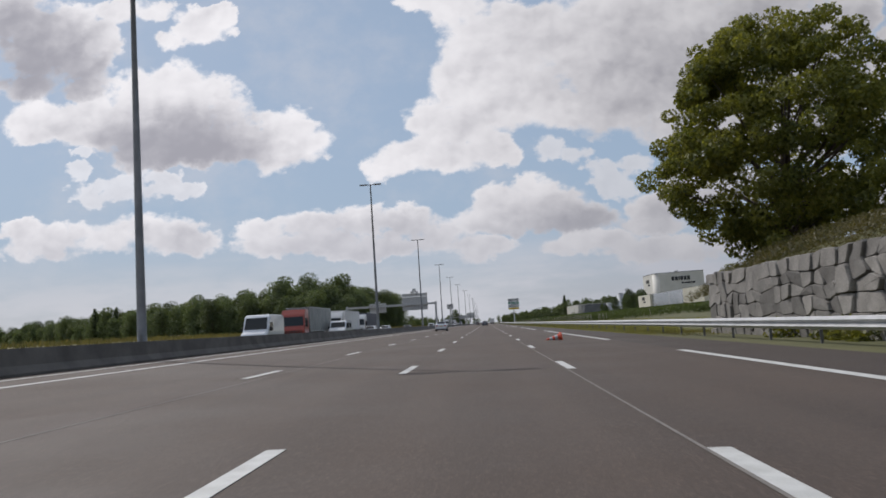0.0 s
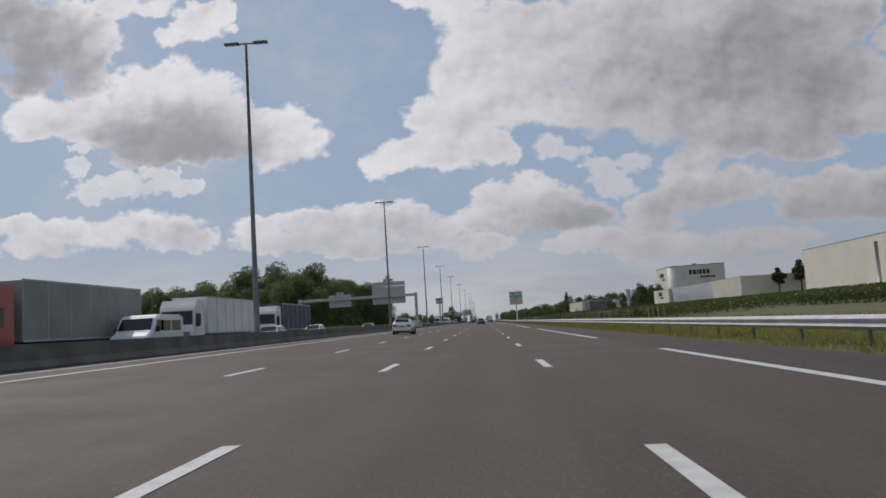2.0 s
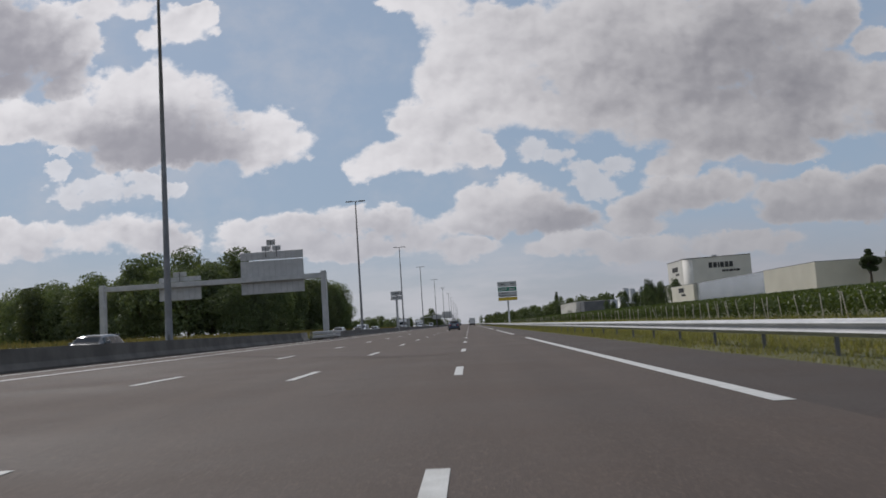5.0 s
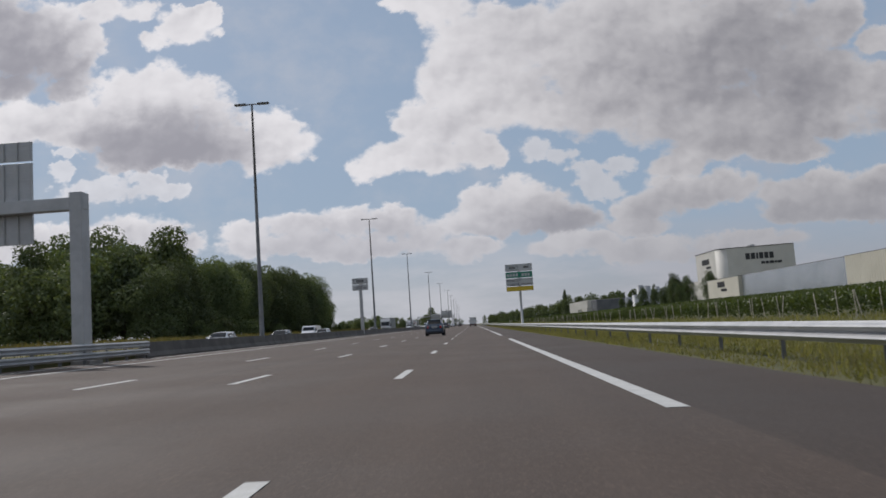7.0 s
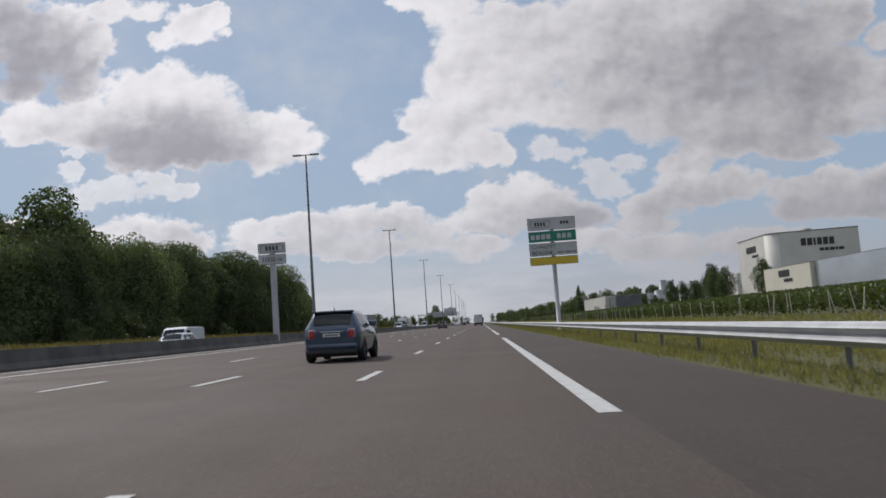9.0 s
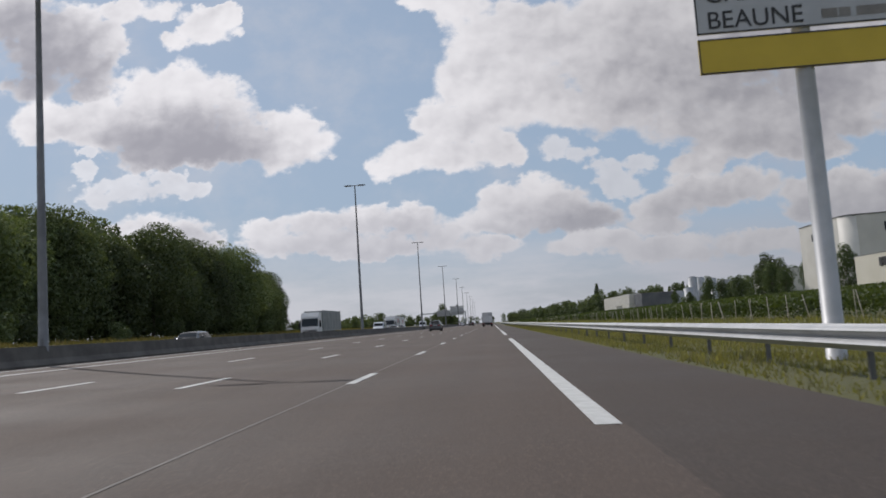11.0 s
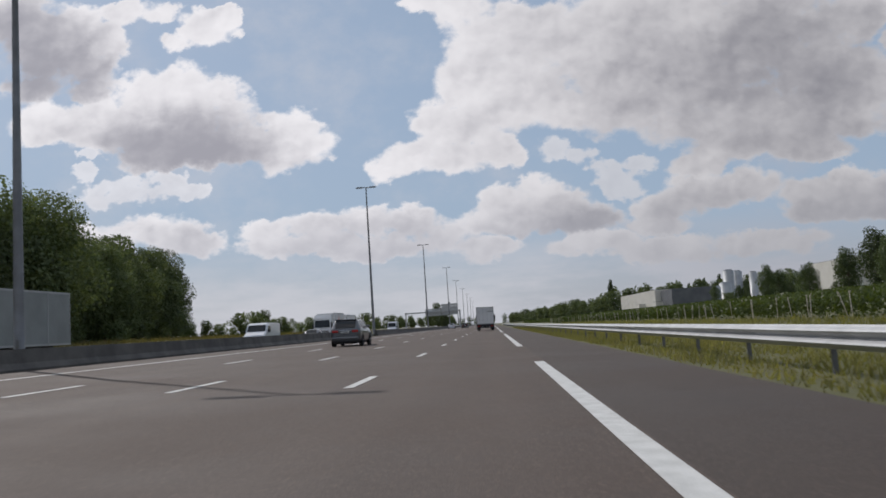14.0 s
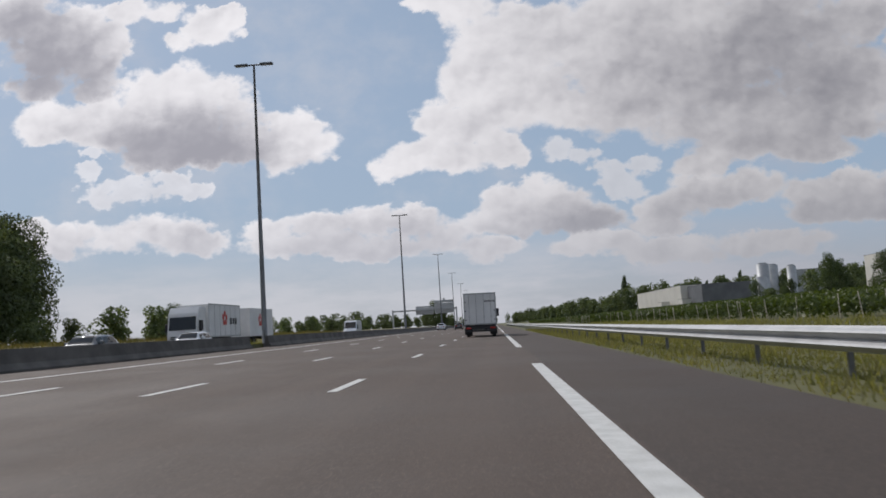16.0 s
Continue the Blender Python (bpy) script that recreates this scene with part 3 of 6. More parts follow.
def build_median():
    prof = ((0.0, 0.0), (0.0, 0.08), (-0.17, 0.30), (-0.24, 0.80), (-0.40, 0.80), (-0.47, 0.30), (-0.64, 0.08), (-0.64, 0.0))
    group = "concrete median barrier runs"
    # the gap round the gantry's foot is closed by a steel rail on a lighter block
    for y0, y1, mat, lab in ((-60, 202, "concrete_dark", "stained dark grey concrete median barrier"),
                             (221.8, 470, "concrete_dark", "stained dark grey concrete median barrier beyond the gantry"),
                             (474, 1500, "concrete_dark", "long grey concrete median barrier running far ahead")):
        ys = [y0] + [y for y in SPAN if y0 < y < y1] + [y1]
        bm = bmesh.new()
        sweep(bm, prof, [(barrier_x(y), y, road_z(barrier_x(y))) for y in ys], True)
        solid("median_barrier", bm, M[mat], lab, "barrier", group, "structure")
    bm = bmesh.new()
    y0, y1 = 202.3, 204.9
    sweep(bm, prof, [(barrier_x(y), y, road_z(barrier_x(y))) for y in (y0, y1)], True)
    solid("barrier_block", bm, M["concrete"], "pale clean concrete end block of the median barrier", "barrier", kind="structure")
    bm = bmesh.new()
    sweep(bm, ((0, 0), (0, 0.54), (-1.7, 0.44), (-1.9, 0)), [(barrier_x(y) - 0.62, y, 0.0) for y in SPAN], True)
    solid("median_strip", bm, M["grass"], "narrow grassy strip between the median barriers", "ground", kind="structure")


build_median()


def w_beam(h=0.36, d=0.11):
    pts = []
    for i in range(13):
        s = i / 12
        pts.append((-d * (0.5 - 0.5 * math.cos(s * 4 * math.pi)), h * (s - 0.5)))
    return pts


def build_guardrail():
    x = 11.05
    rail = thing("guardrail", "galvanised steel guardrail on dark posts along the shoulder", "guardrail")
    group_y = list(range(-24, 740, 4))
    prof = [(a - 0.06, b) for a, b in w_beam()] + [(a - 0.056 + 0.004, b) for a, b in reversed(w_beam())]
    for i in range(0, 764, 12):
        y0 = -24 + i
        zz = [(x, yy, ground_z(11.1, yy) + 0.585 + 0.008 * noise.noise((yy * 0.05, 0, 0))) for yy in (y0, y0 + 6, y0 + 12.12)]
        b2 = bmesh.new()
        sweep(b2, prof, zz, True)
        part("rail_length", b2, M["zinc"], rail)
    b = bmesh.new()
    box(b, -0.04, 0.04, -0.028, 0.028, -0.45, 0.70, 0.008)
    box(b, -0.12, -0.03, -0.05, 0.05, 0.48, 0.66, 0.008)
    post = finish(b, "post", M["zinc_dark"])
    for i, y in enumerate(group_y):
        p = part("post", post, None, rail)
        p.matrix_world = Matrix.Translation((x + 0.14, y + 2.8, ground_z(11.1, y)))
    return rail


build_guardrail()


def build_median_rail():
    """The short steel rail that closes the barrier round the gantry's foot."""
    x = -11.25
    rail = thing("median_rail", "short galvanised double steel rail round the gantry foot", "guardrail")
    for dz in (0.34, 0.70):
        bm = bmesh.new()
        prof = [(-a + 0.06, b) for a, b in w_beam(0.30, 0.08)] + [(-a + 0.055, b) for a, b in reversed(w_beam(0.30, 0.08))]
        sweep(bm, prof, [(x, y, road_z(x) + dz) for y in (205.2, 213.0, 221.6)], True)
        part("beam", bm, M["zinc"], rail)
    b = bmesh.new()
    box(b, -0.05, 0.05, -0.05, 0.05, -0.2, 0.86, 0.008)
    post = finish(b, "post", M["zinc_dark"])
    for i in range(9):
        p = part("post", post, None, rail)
        p.matrix_world = Matrix.Translation((x - 0.10, 205.4 + 2.0 * i, road_z(x)))


build_median_rail()

# ================= lamp posts =================
POLES = ((-12.15, 31.6, 20.2), (-12.0, 101.0, 20.0), (-12.0, 171.7, 20.2), (-11.7, 245.0, 20.1), (-11.7, 318.3, 20.4), (-11.4, 394.7, 21.1), (-10.2, 475.0, 21.2),
         (-9.35, 558.0, 21.3), (-8.3, 639.5, 21.4), (-8.6, 718.0, 21.1), (-8.6, 796.0, 21.0), (-8.6, 872.0, 21.0), (-8.6, 948.0, 21.0), (-8.6, 1024.0, 21.0))


def build_lamp_post():
    lamp = thing("street_lamp", "tall slim grey steel double-armed motorway lamp post in the median", "street lamp", "lamp posts along the median")
    bm = bmesh.new()
    tube(bm, [(0, 0, 0), (0, 0, 2.2), (0, 0, 10), (0, 0, 20)], [0.20, 0.185, 0.135, 0.075], 12)
    pole = part("pole", bm, M["pole"], lamp)
    bm = bmesh.new()
    box(bm, -0.26, 0.26, -0.26, 0.26, 0.0, 0.04, 0.01)
    part("base_plate", bm, M["zinc_dark"], lamp)
    bm = bmesh.new()
    box(bm, -0.005, 0.11, -0.215, -0.188, 0.55, 1.15, 0.004)
    part("hatch", bm, M["zinc_dark"], pole)
    bm = bmesh.new()
    tube(bm, [(-0.9, 0, 20.03), (0.9, 0, 20.03)], [0.06, 0.06], 8)
    part("arm", bm, M["pole"], lamp)
    for s in (-1, 1):
        bm = bmesh.new()
        box(bm, min(s * 0.45, s * 1.42), max(s * 0.45, s * 1.42), -0.19, 0.19, 19.98, 20.12, 0.05)
        head = part("lamp_head", bm, M["zinc_dark"], lamp)
        bm = bmesh.new()
        box(bm, min(s * 0.6, s * 1.3), max(s * 0.6, s * 1.3), -0.13, 0.13, 19.965, 19.984, 0.006)
        part("lens", bm, M["cone_white"], head)
    return lamp


def place_lamps():
    first = build_lamp_post()
    for i, (x, y, h) in enumerate(POLES):
        ob = first if i == 0 else copy_thing(first, Matrix())
        ob.matrix_world = Matrix.Translation((x - 0.05, y, 0.28)) @ Matrix.Diagonal((1, 1, (h - 0.4) / 20.05, 1))


place_lamps()


# ================= gantries and signs =================
def sheet(w, h, thick=0.05):
    """A sign's aluminium sheet: flat in front, with shallow horizontal folds behind."""
    bm = bmesh.new()
    n = max(4, int(h / 0.15))
    prof = [(thick, 0.0)]
    for i in range(n):
        prof += [(0.0, h * i / n), (0.0, h * (i + 0.82) / n), (-0.014, h * (i + 0.86) / n), (-0.014, h * (i + 0.96) / n)]
    prof += [(0.0, h), (thick, h)]
    a = [bm.verts.new((-w / 2, y, z)) for y, z in prof]
    b = [bm.verts.new((w / 2, y, z)) for y, z in prof]
    for i in range(len(prof)):
        j = (i + 1) % len(prof)
        bm.faces.new((a[i], a[j], b[j], b[i]))
    bm.faces.new(a), bm.faces.new(list(reversed(b)))
    bmesh.ops.recalc_face_normals(bm, faces=bm.faces)
    return bm


def rib_mesh(h):
    bm = bmesh.new()
    box(bm, -0.035, 0.035, -0.07, -0.015, 0.02, h - 0.02, 0.006)
    return finish(bm, "rib", M["zinc"])


def sign_back(g, name, cx, cz, w, h, ribs, label=""):
    panel = part(name, sheet(w, h), M["sign_back"], g, label)
    panel.location = (cx, 0.32, cz)
    me = rib_mesh(h)
    for i in range(ribs + 1):
        rb = part("rib", me, None, panel)
        rb.location = (-w / 2 + 0.035 + (w - 0.07) * i / ribs, 0, 0)
    return panel


def build_gantry(at, span, post_h, signs, right_post=0.55):
    g = thing("sign_gantry", "grey steel portal gantry seen from behind its direction signs", "gantry", at=at)
    for s, cx in ((0, 0.0), (1, -span)):
        bm = bmesh.new()
        box(bm, cx - right_post / 2, cx + right_post / 2, -0.35, 0.35, 0.0, post_h, 0.03)
        part("post", bm, M["zinc"], g)
        bm = bmesh.new()
        box(bm, cx - 0.6, cx + 0.6, -0.6, 0.6, -0.1, 0.12, 0.02)
        part("footing", bm, M["concrete"], g)
    bm = bmesh.new()
    box(bm, -span - 0.3, 0.3, -0.25, 0.25, post_h - 0.75, post_h - 0.2, 0.03)
    part("beam", bm, M["zinc"], g)
    for cx, z0, w, h, plates in signs:
        sign_back(g, "sign_panel", cx, z0, w, h * 0.79, 11 if w > 5 else 7, "ribbed aluminium back of a sign panel")
        sign_back(g, "sign_panel", cx, z0 + h * 0.81, w, h * 0.19, 11 if w > 5 else 7, "narrow ribbed upper sign panel")
        for px, pz, pw, ph in plates:
            plate = sign_back(g, "route_plate", cx + px, z0 + h + pz, pw, ph, 2)
            bm = bmesh.new()
            box(bm, -0.04, 0.04, -0.12, -0.07, -0.7, ph * 0.8, 0.006)
            part("bracket", bm, M["zinc_dark"], plate)
    return g


build_gantry(pose(-11.75, 216.0, 0.36), 24.5, 7.4, (
    (-5.7, 5.35, 6.95, 4.6, ((-0.03, 0.68, 0.95, 0.62), (-0.62, 0.06, 0.9, 0.56), (0.57, 0.06, 0.9, 0.56))),
    (-16.0, 5.25, 4.65, 2.55, ((0.0, 0.05, 1.5, 0.5),))))
build_gantry(pose(-7.6, 715.0, 0.5), 24.0, 7.6, (
    (-4.5, 5.5, 7.4, 4.9, ((0.0, 0.06, 0.9, 0.6),)), (-11.9, 5.4, 6.8, 3.15, ())))


# ================= the winery along the slope =================
def wall_box(name, x0, x1, y0, y1, z0, z1, mat, label, category="building", ribs=0, roof=True, face=None):
    """A hall with thick walls, ribbed cladding on its road side and a parapet round a sunk roof."""
    b = thing(name, label, category)
    bm = bmesh.new()
    t = 0.4
    for a in ((x0, x0 + t, y0, y1), (x1 - t, x1, y0, y1), (x0 + t, x1 - t, y0, y0 + t), (x0 + t, x1 - t, y1 - t, y1)):
        box(bm, *a, z0, z1, 0.02)
    part("wall", bm, mat, b)
    bm = bmesh.new()
    box(bm, x0 + t, x1 - t, y0 + t, y1 - t, z1 - 0.8, z1 - 0.5)
    part("roof", bm, M["roof"], b)
    bm = bmesh.new()
    for a in ((x0 - 0.06, x0 + t + 0.03, y0 - 0.06, y1 + 0.06), (x1 - t - 0.03, x1 + 0.06, y0 - 0.06, y1 + 0.06), (x0, x1, y0 - 0.06, y0 + t + 0.03), (x0, x1, y1 - t - 0.03, y1 + 0.06)):
        box(bm, *a, z1, z1 + 0.14, 0.01)
    part("coping", bm, M["roof"], b)
    if ribs:
        for nm, f in (("road_cladding", 0), ("end_cladding", 1)):
            bm = bmesh.new()
            if f == 0:
                n = int((y1 - y0) / ribs)
                for i in range(n):
                    cy = y0 + (y1 - y0) * (i + 0.5) / n
                    box(bm, x0 - 0.07, x0, cy - ribs * 0.3, cy + ribs * 0.3, z0, z1 - 0.02)
            else:
                n = int((x1 - x0) / ribs)
                for i in range(n):
                    cx = x0 + (x1 - x0) * (i + 0.5) / n
                    box(bm, cx - ribs * 0.3, cx + ribs * 0.3, y0 - 0.07, y0, z0, z1 - 0.02)
            part(nm, bm, face or mat, b)
    return b


def bars(parent, o, along, up, widths, h, mat, gap=0.25, depth=0.12):
    """A word shape made of upright blocks."""
    along, up = Vector(along).normalized(), Vector(up)
    out = along.cross(up).normalized()
    s = 0.0
    for w in widths:
        bm = bmesh.new()
        r = bmesh.ops.create_cube(bm, size=1.0)
        for vtx in r["verts"]:
            c = vtx.co.copy()
            vtx.co = Vector(o) + along * (s + (c.x + 0.5) * w) + up * ((c.z + 0.5) * h) + out * (c.y * depth + depth * 0.5)
        s += w + gap
        part("letter", bm, mat, parent, "dark plain letter shape on the facade")


def build_winery():
    # tower with a rounded corner
    tower = thing("winery_tower", "tall windowless pale grey winery storage block with rounded corner", "building")
    bm = bmesh.new()
    pts = []
    R = 4.0
    x0, x1, y0, y1 = 114.5, 147.8, 532.0, 566.0
    for i in range(9):
        a = math.pi + (math.pi / 2) * i / 8
        pts.append((x0 + R + R * math.cos(a), y0 + R + R * math.sin(a)))
    pts += [(x1, y0), (x1, y1), (x0, y1)]
    lo = [bm.verts.new((x, y, 4.0)) for x, y in pts]
    hi = [bm.verts.new((x, y, 26.3 + (x - x0) * 0.012)) for x, y in pts]
    n = len(pts)
    for i in range(n):
        f = bm.faces.new((lo[i], lo[(i + 1) % n], hi[(i + 1) % n], hi[i]))
        f.smooth = i < 8
    bm.faces.new(hi)
    part("wall", bm, M["wall_white"], tower)
    bm = bmesh.new()
    for i in range(n):
        p, q = Vector((*pts[i], 0)), Vector((*pts[(i + 1) % n], 0))
        zp, zq = 26.3 + (p.x - x0) * 0.012, 26.3 + (q.x - x0) * 0.012
        d = (q - p).normalized()
        o = Vector((d.y, -d.x, 0)) * 0.12
        vs = [bm.verts.new(c) for c in (p + o + Vector((0, 0, zp - 0.25)), q + o + Vector((0, 0, zq - 0.25)), q + o + Vector((0, 0, zq + 0.12)), p + o + Vector((0, 0, zp + 0.12)), p - o + Vector((0, 0, zp + 0.12)), q - o + Vector((0, 0, zq + 0.12)))]
        bm.faces.new(vs[:4])
        bm.faces.new((vs[3], vs[2], vs[5], vs[4]))
    part("coping", bm, M["roof"], tower)
    bm = bmesh.new()
    box(bm, 130, 132.4, 536, 539, 26.2, 27.6, 0.1)
    part("roof_vent", bm, M["wall_grey"], tower)
    bars(tower, (126.5, 531.95, 20.9), (1, 0, 0), (0, 0, 1), (1.8, 1.8, 0.8, 1.7, 1.7, 1.8), 2.7, M["letters"], 0.5)
    bars(tower, (133.0, 531.95, 18.6), (1, 0, 0), (0, 0, 1), (1.6, 1.3, 1.9, 0.8, 1.9), 1.1, M["letters"], 0.35)
    bars(tower, (114.45, 556, 20.6), (0, -1, 0), (0, 0, 1), (2.2, 2.2, 0.8, 2.0, 2.0), 2.4, M["letters"], 0.4)
    bars(tower, (114.45, 550, 18.6), (0, -1, 0), (0, 0, 1), (2.4, 1.2, 2.4), 1.0, M["letters"], 0.4)
    low = wall_box("winery_annex", 94.0, 112.0, 448.0, 482.0, 2.0, 10.8, M["wall_cream"], "low cream clad winery annex with dark lettering", ribs=0)
    bars(low, (93.95, 470, 7.9), (0, -1, 0), (0, 0, 1), (1.5, 1.5, 0.6, 1.4, 1.4), 1.9, M["letters"], 0.35)
    bars(low, (93.95, 466.5, 6.4), (0, -1, 0), (0, 0, 1), (1.6, 0.8, 1.6, 1.2), 0.9, M["letters"], 0.3)
    wall_box("winery_hall", 95.2, 140.0, 371.5, 447.6, 2.0, 10.9, M["steel_face"], "long winery hall clad in shiny ribbed steel that mirrors the vineyard", ribs=0.9, face=M["steel_face"])
    wall_box("winery_shed", 93.2, 132.0, 335.0, 370.5, 2.0, 10.8, M["wall_cream"], "ribbed cream winery shed with shaded end wall", ribs=1.1)
    big = wall_box("winery_warehouse", 94.0, 170.0, 175.0, 281.0, 2.0, 15.2, M["wall_cream"], "large windowless cream winery warehouse with dark lettering", ribs=0)
    bars(big, (93.95, 229, 10.6), (0, -1, 0), (0, 0, 1), (1.9, 1.9, 0.7, 1.8, 1.8, 1.9), 2.3, M["letters"], 0.4)
    bars(big, (93.95, 225, 9.0), (0, -1, 0), (0, 0, 1), (1.6, 1.0, 1.6), 1.0, M["letters"], 0.3)
    bm = bmesh.new()
    tube(bm, [(92.0, 235, 2.4), (92.0, 235, 13.4)], [0.42, 0.38], 12)
    solid("steel_stack", bm, M["zinc"], "slim grey steel stack beside the warehouse", "chimney")
    # works beyond
    wall_box("works_hall", 94.0, 122.0, 794.0, 905.0, 2.6, 13.0, M["wall_white"], "long white works hall with grey side", ribs=2.0)
    wall_box("works_block", 97.0, 118.0, 768.0, 793.0, 2.6, 12.2, M["wall_slate"], "dark grey flat-roofed works building", ribs=2.0)
    wall_box("works_annex", 185.0, 213.0, 900.0, 935.0, 6.0, 21.5, M["wall_grey"], "pale grey works annex with flat roof", ribs=2.5)
    for x0, y0, x1, z1 in ((95.5, 782.0, 99.0, 6.5), (92.5, 812.0, 93.9, 6.0)):
        wall_box("loading_kiosk", x0 - 4, x0 - 0.1, y0, y0 + 7, 2.4, z1, M["wall_white"], "small white lean-to before the works hall")
    for i, (tx, ty, h, r) in enumerate(((141, 820, 22.5, 3.0), (147.5, 826, 22.0, 3.0), (124, 790, 13.0, 3.6), (153, 815, 20.5, 2.2), (133, 800, 15.0, 3.2))):
        bm = bmesh.new()
        tube(bm, [(tx, ty, 3.8), (tx, ty, h - 0.8), (tx, ty, h)], [r, r, r * 0.6], 20)
        solid("storage_tank", bm, M["wall_grey"], "upright grey steel storage tank beside the works", "tank", "works tanks")
    wall_box("far_depot", 156.0, 186.0, 700.0, 745.0, 4.0, 18.6, M["wall_white"], "white depot building behind the trees", ribs=2.0)


build_winery()


# ================= direction signs on posts =================
def build_exit_board():
    sign = thing("direction_sign", "four-banded direction board in white, green and yellow on a grey post", "road sign", at=pose(12.55, 303.0, -0.2))
    bm = bmesh.new()
    tube(bm, [(0, 0.12, 0), (0, 0.12, 9.2)], [0.19, 0.17], 12)
    part("post", bm, M["zinc"], sign)
    for z0, z1, mat in ((8.65, 9.72, "sign_white"), (7.62, 8.55, "sign_green"), (6.42, 7.52, "sign_white"), (5.62, 6.32, "sign_yellow")):
        bm = bmesh.new()
        box(bm, -2.05, 2.05, -0.08, -0.03, z0, z1, 0.012)
        band = part("sign_panel", bm, M[mat], sign)
        bm = bmesh.new()
        for q in (-2.05, 2.02):
            box(bm, q, q + 0.03, -0.087, -0.081, z0 + 0.03, z1 - 0.03)
        for q in (z0, z1 - 0.03):
            box(bm, -2.05, 2.05, -0.087, -0.081, q, q + 0.03)
        part("panel_border", bm, M["letters"] if mat != "sign_green" else M["sign_white"], band)
    def text(words, x, z, size, mat, nm="lettering"):
        cu = bpy.data.curves.new("lettering", "FONT")
        cu.body, cu.size, cu.extrude = words, size, 0.004
        ob = new(nm, cu)
        ob.data.materials.append(mat)
        ob.parent = sign
        ob.matrix_local = Matrix.Translation((x, -0.092, z)) @ Matrix.Rotation(radians(90), 4, "X")
    text("CHAGNY", -1.85, 7.05, 0.50, M["letters"])
    text("BEAUNE", -1.85, 6.52, 0.50, M["letters"])
    def letter(x0, x1, z0, z1, mat, label):
        b = bmesh.new()
        box(b, x0, x1, -0.09, -0.082, z0, z1)
        part("letter", b, mat, sign, label)

    for i, w in enumerate((0.30, 0.22, 0.34, 0.26, 0.30)):
        letter(0.35 + i * 0.33, 0.35 + i * 0.33 + w, 6.56, 6.74, M["concrete"], "faint unreadable letter shape")
    for i in (0, 1, 2, 3, 5, 6, 7):
        letter(-1.85 + i * 0.45, -1.52 + i * 0.45, 7.86, 8.28, M["sign_white"], "pale unreadable letter shape")
    for i in range(4):
        letter(-1.45 + i * 0.25, -1.28 + i * 0.25, 9.02, 9.34, M["letters"], "dark unreadable letter shape")
    for i in range(3):
        letter(0.75 + i * 0.26, 0.95 + i * 0.26, 9.10, 9.36, M["letters"], "dark unreadable letter shape")
    bm = bmesh.new()
    for q in ((-1.75, -0.15, 8.9, 8.93), (-1.75, -0.15, 9.45, 9.48), (-1.78, -1.75, 8.93, 9.45), (-0.15, -0.12, 8.93, 9.45)):
        box(bm, q[0], q[1], -0.09, -0.082, q[2], q[3])
    part("exit_badge", bm, M["letters"], sign)


def build_distance_board():
    sign = thing("distance_sign", "small white exit distance board on a broad grey median post", "road sign", at=pose(-11.68, 302.0, 0.36))
    bm = bmesh.new()
    box(bm, -0.24, 0.24, -0.02, 0.30, 0, 8.3, 0.03)
    part("post", bm, M["zinc"], sign)
    for z0, z1 in ((7.72, 8.62), (6.78, 7.64)):
        bm = bmesh.new()
        box(bm, -1.2, 1.2, -0.10, -0.05, z0, z1, 0.012)
        panel = part("sign_panel", bm, M["sign_white"], sign)
        bm = bmesh.new()
        for q in (-1.2, 1.17):
            box(bm, q, q + 0.03, -0.107, -0.101, z0 + 0.03, z1 - 0.03)
        for q in (z0, z1 - 0.03):
            box(bm, -1.2, 1.2, -0.107, -0.101, q, q + 0.03)
        part("panel_border", bm, M["letters"], panel)
    cu = bpy.data.curves.new("lettering", "FONT")
    cu.body, cu.size, cu.extrude = "1000 m", 0.62, 0.004
    ob = new("lettering", cu)
    cu.materials.append(M["letters"])
    ob.parent = sign
    ob.matrix_local = Matrix.Translation((-0.95, -0.112, 7.0)) @ Matrix.Rotation(radians(90), 4, "X")
    bm = bmesh.new()
    for i in range(4):
        box(bm, -0.55 + i * 0.3, -0.35 + i * 0.3, -0.11, -0.102, 7.98, 8.36)
    for q in ((-0.95, 0.95, 7.86, 7.9), (-0.95, 0.95, 8.44, 8.48), (-0.99, -0.95, 7.9, 8.44), (0.95, 0.99, 7.9, 8.44)):
        box(bm, q[0], q[1], -0.11, -0.102, q[2], q[3])
    part("exit_badge", bm, M["letters"], sign)


build_exit_board()
build_distance_board()

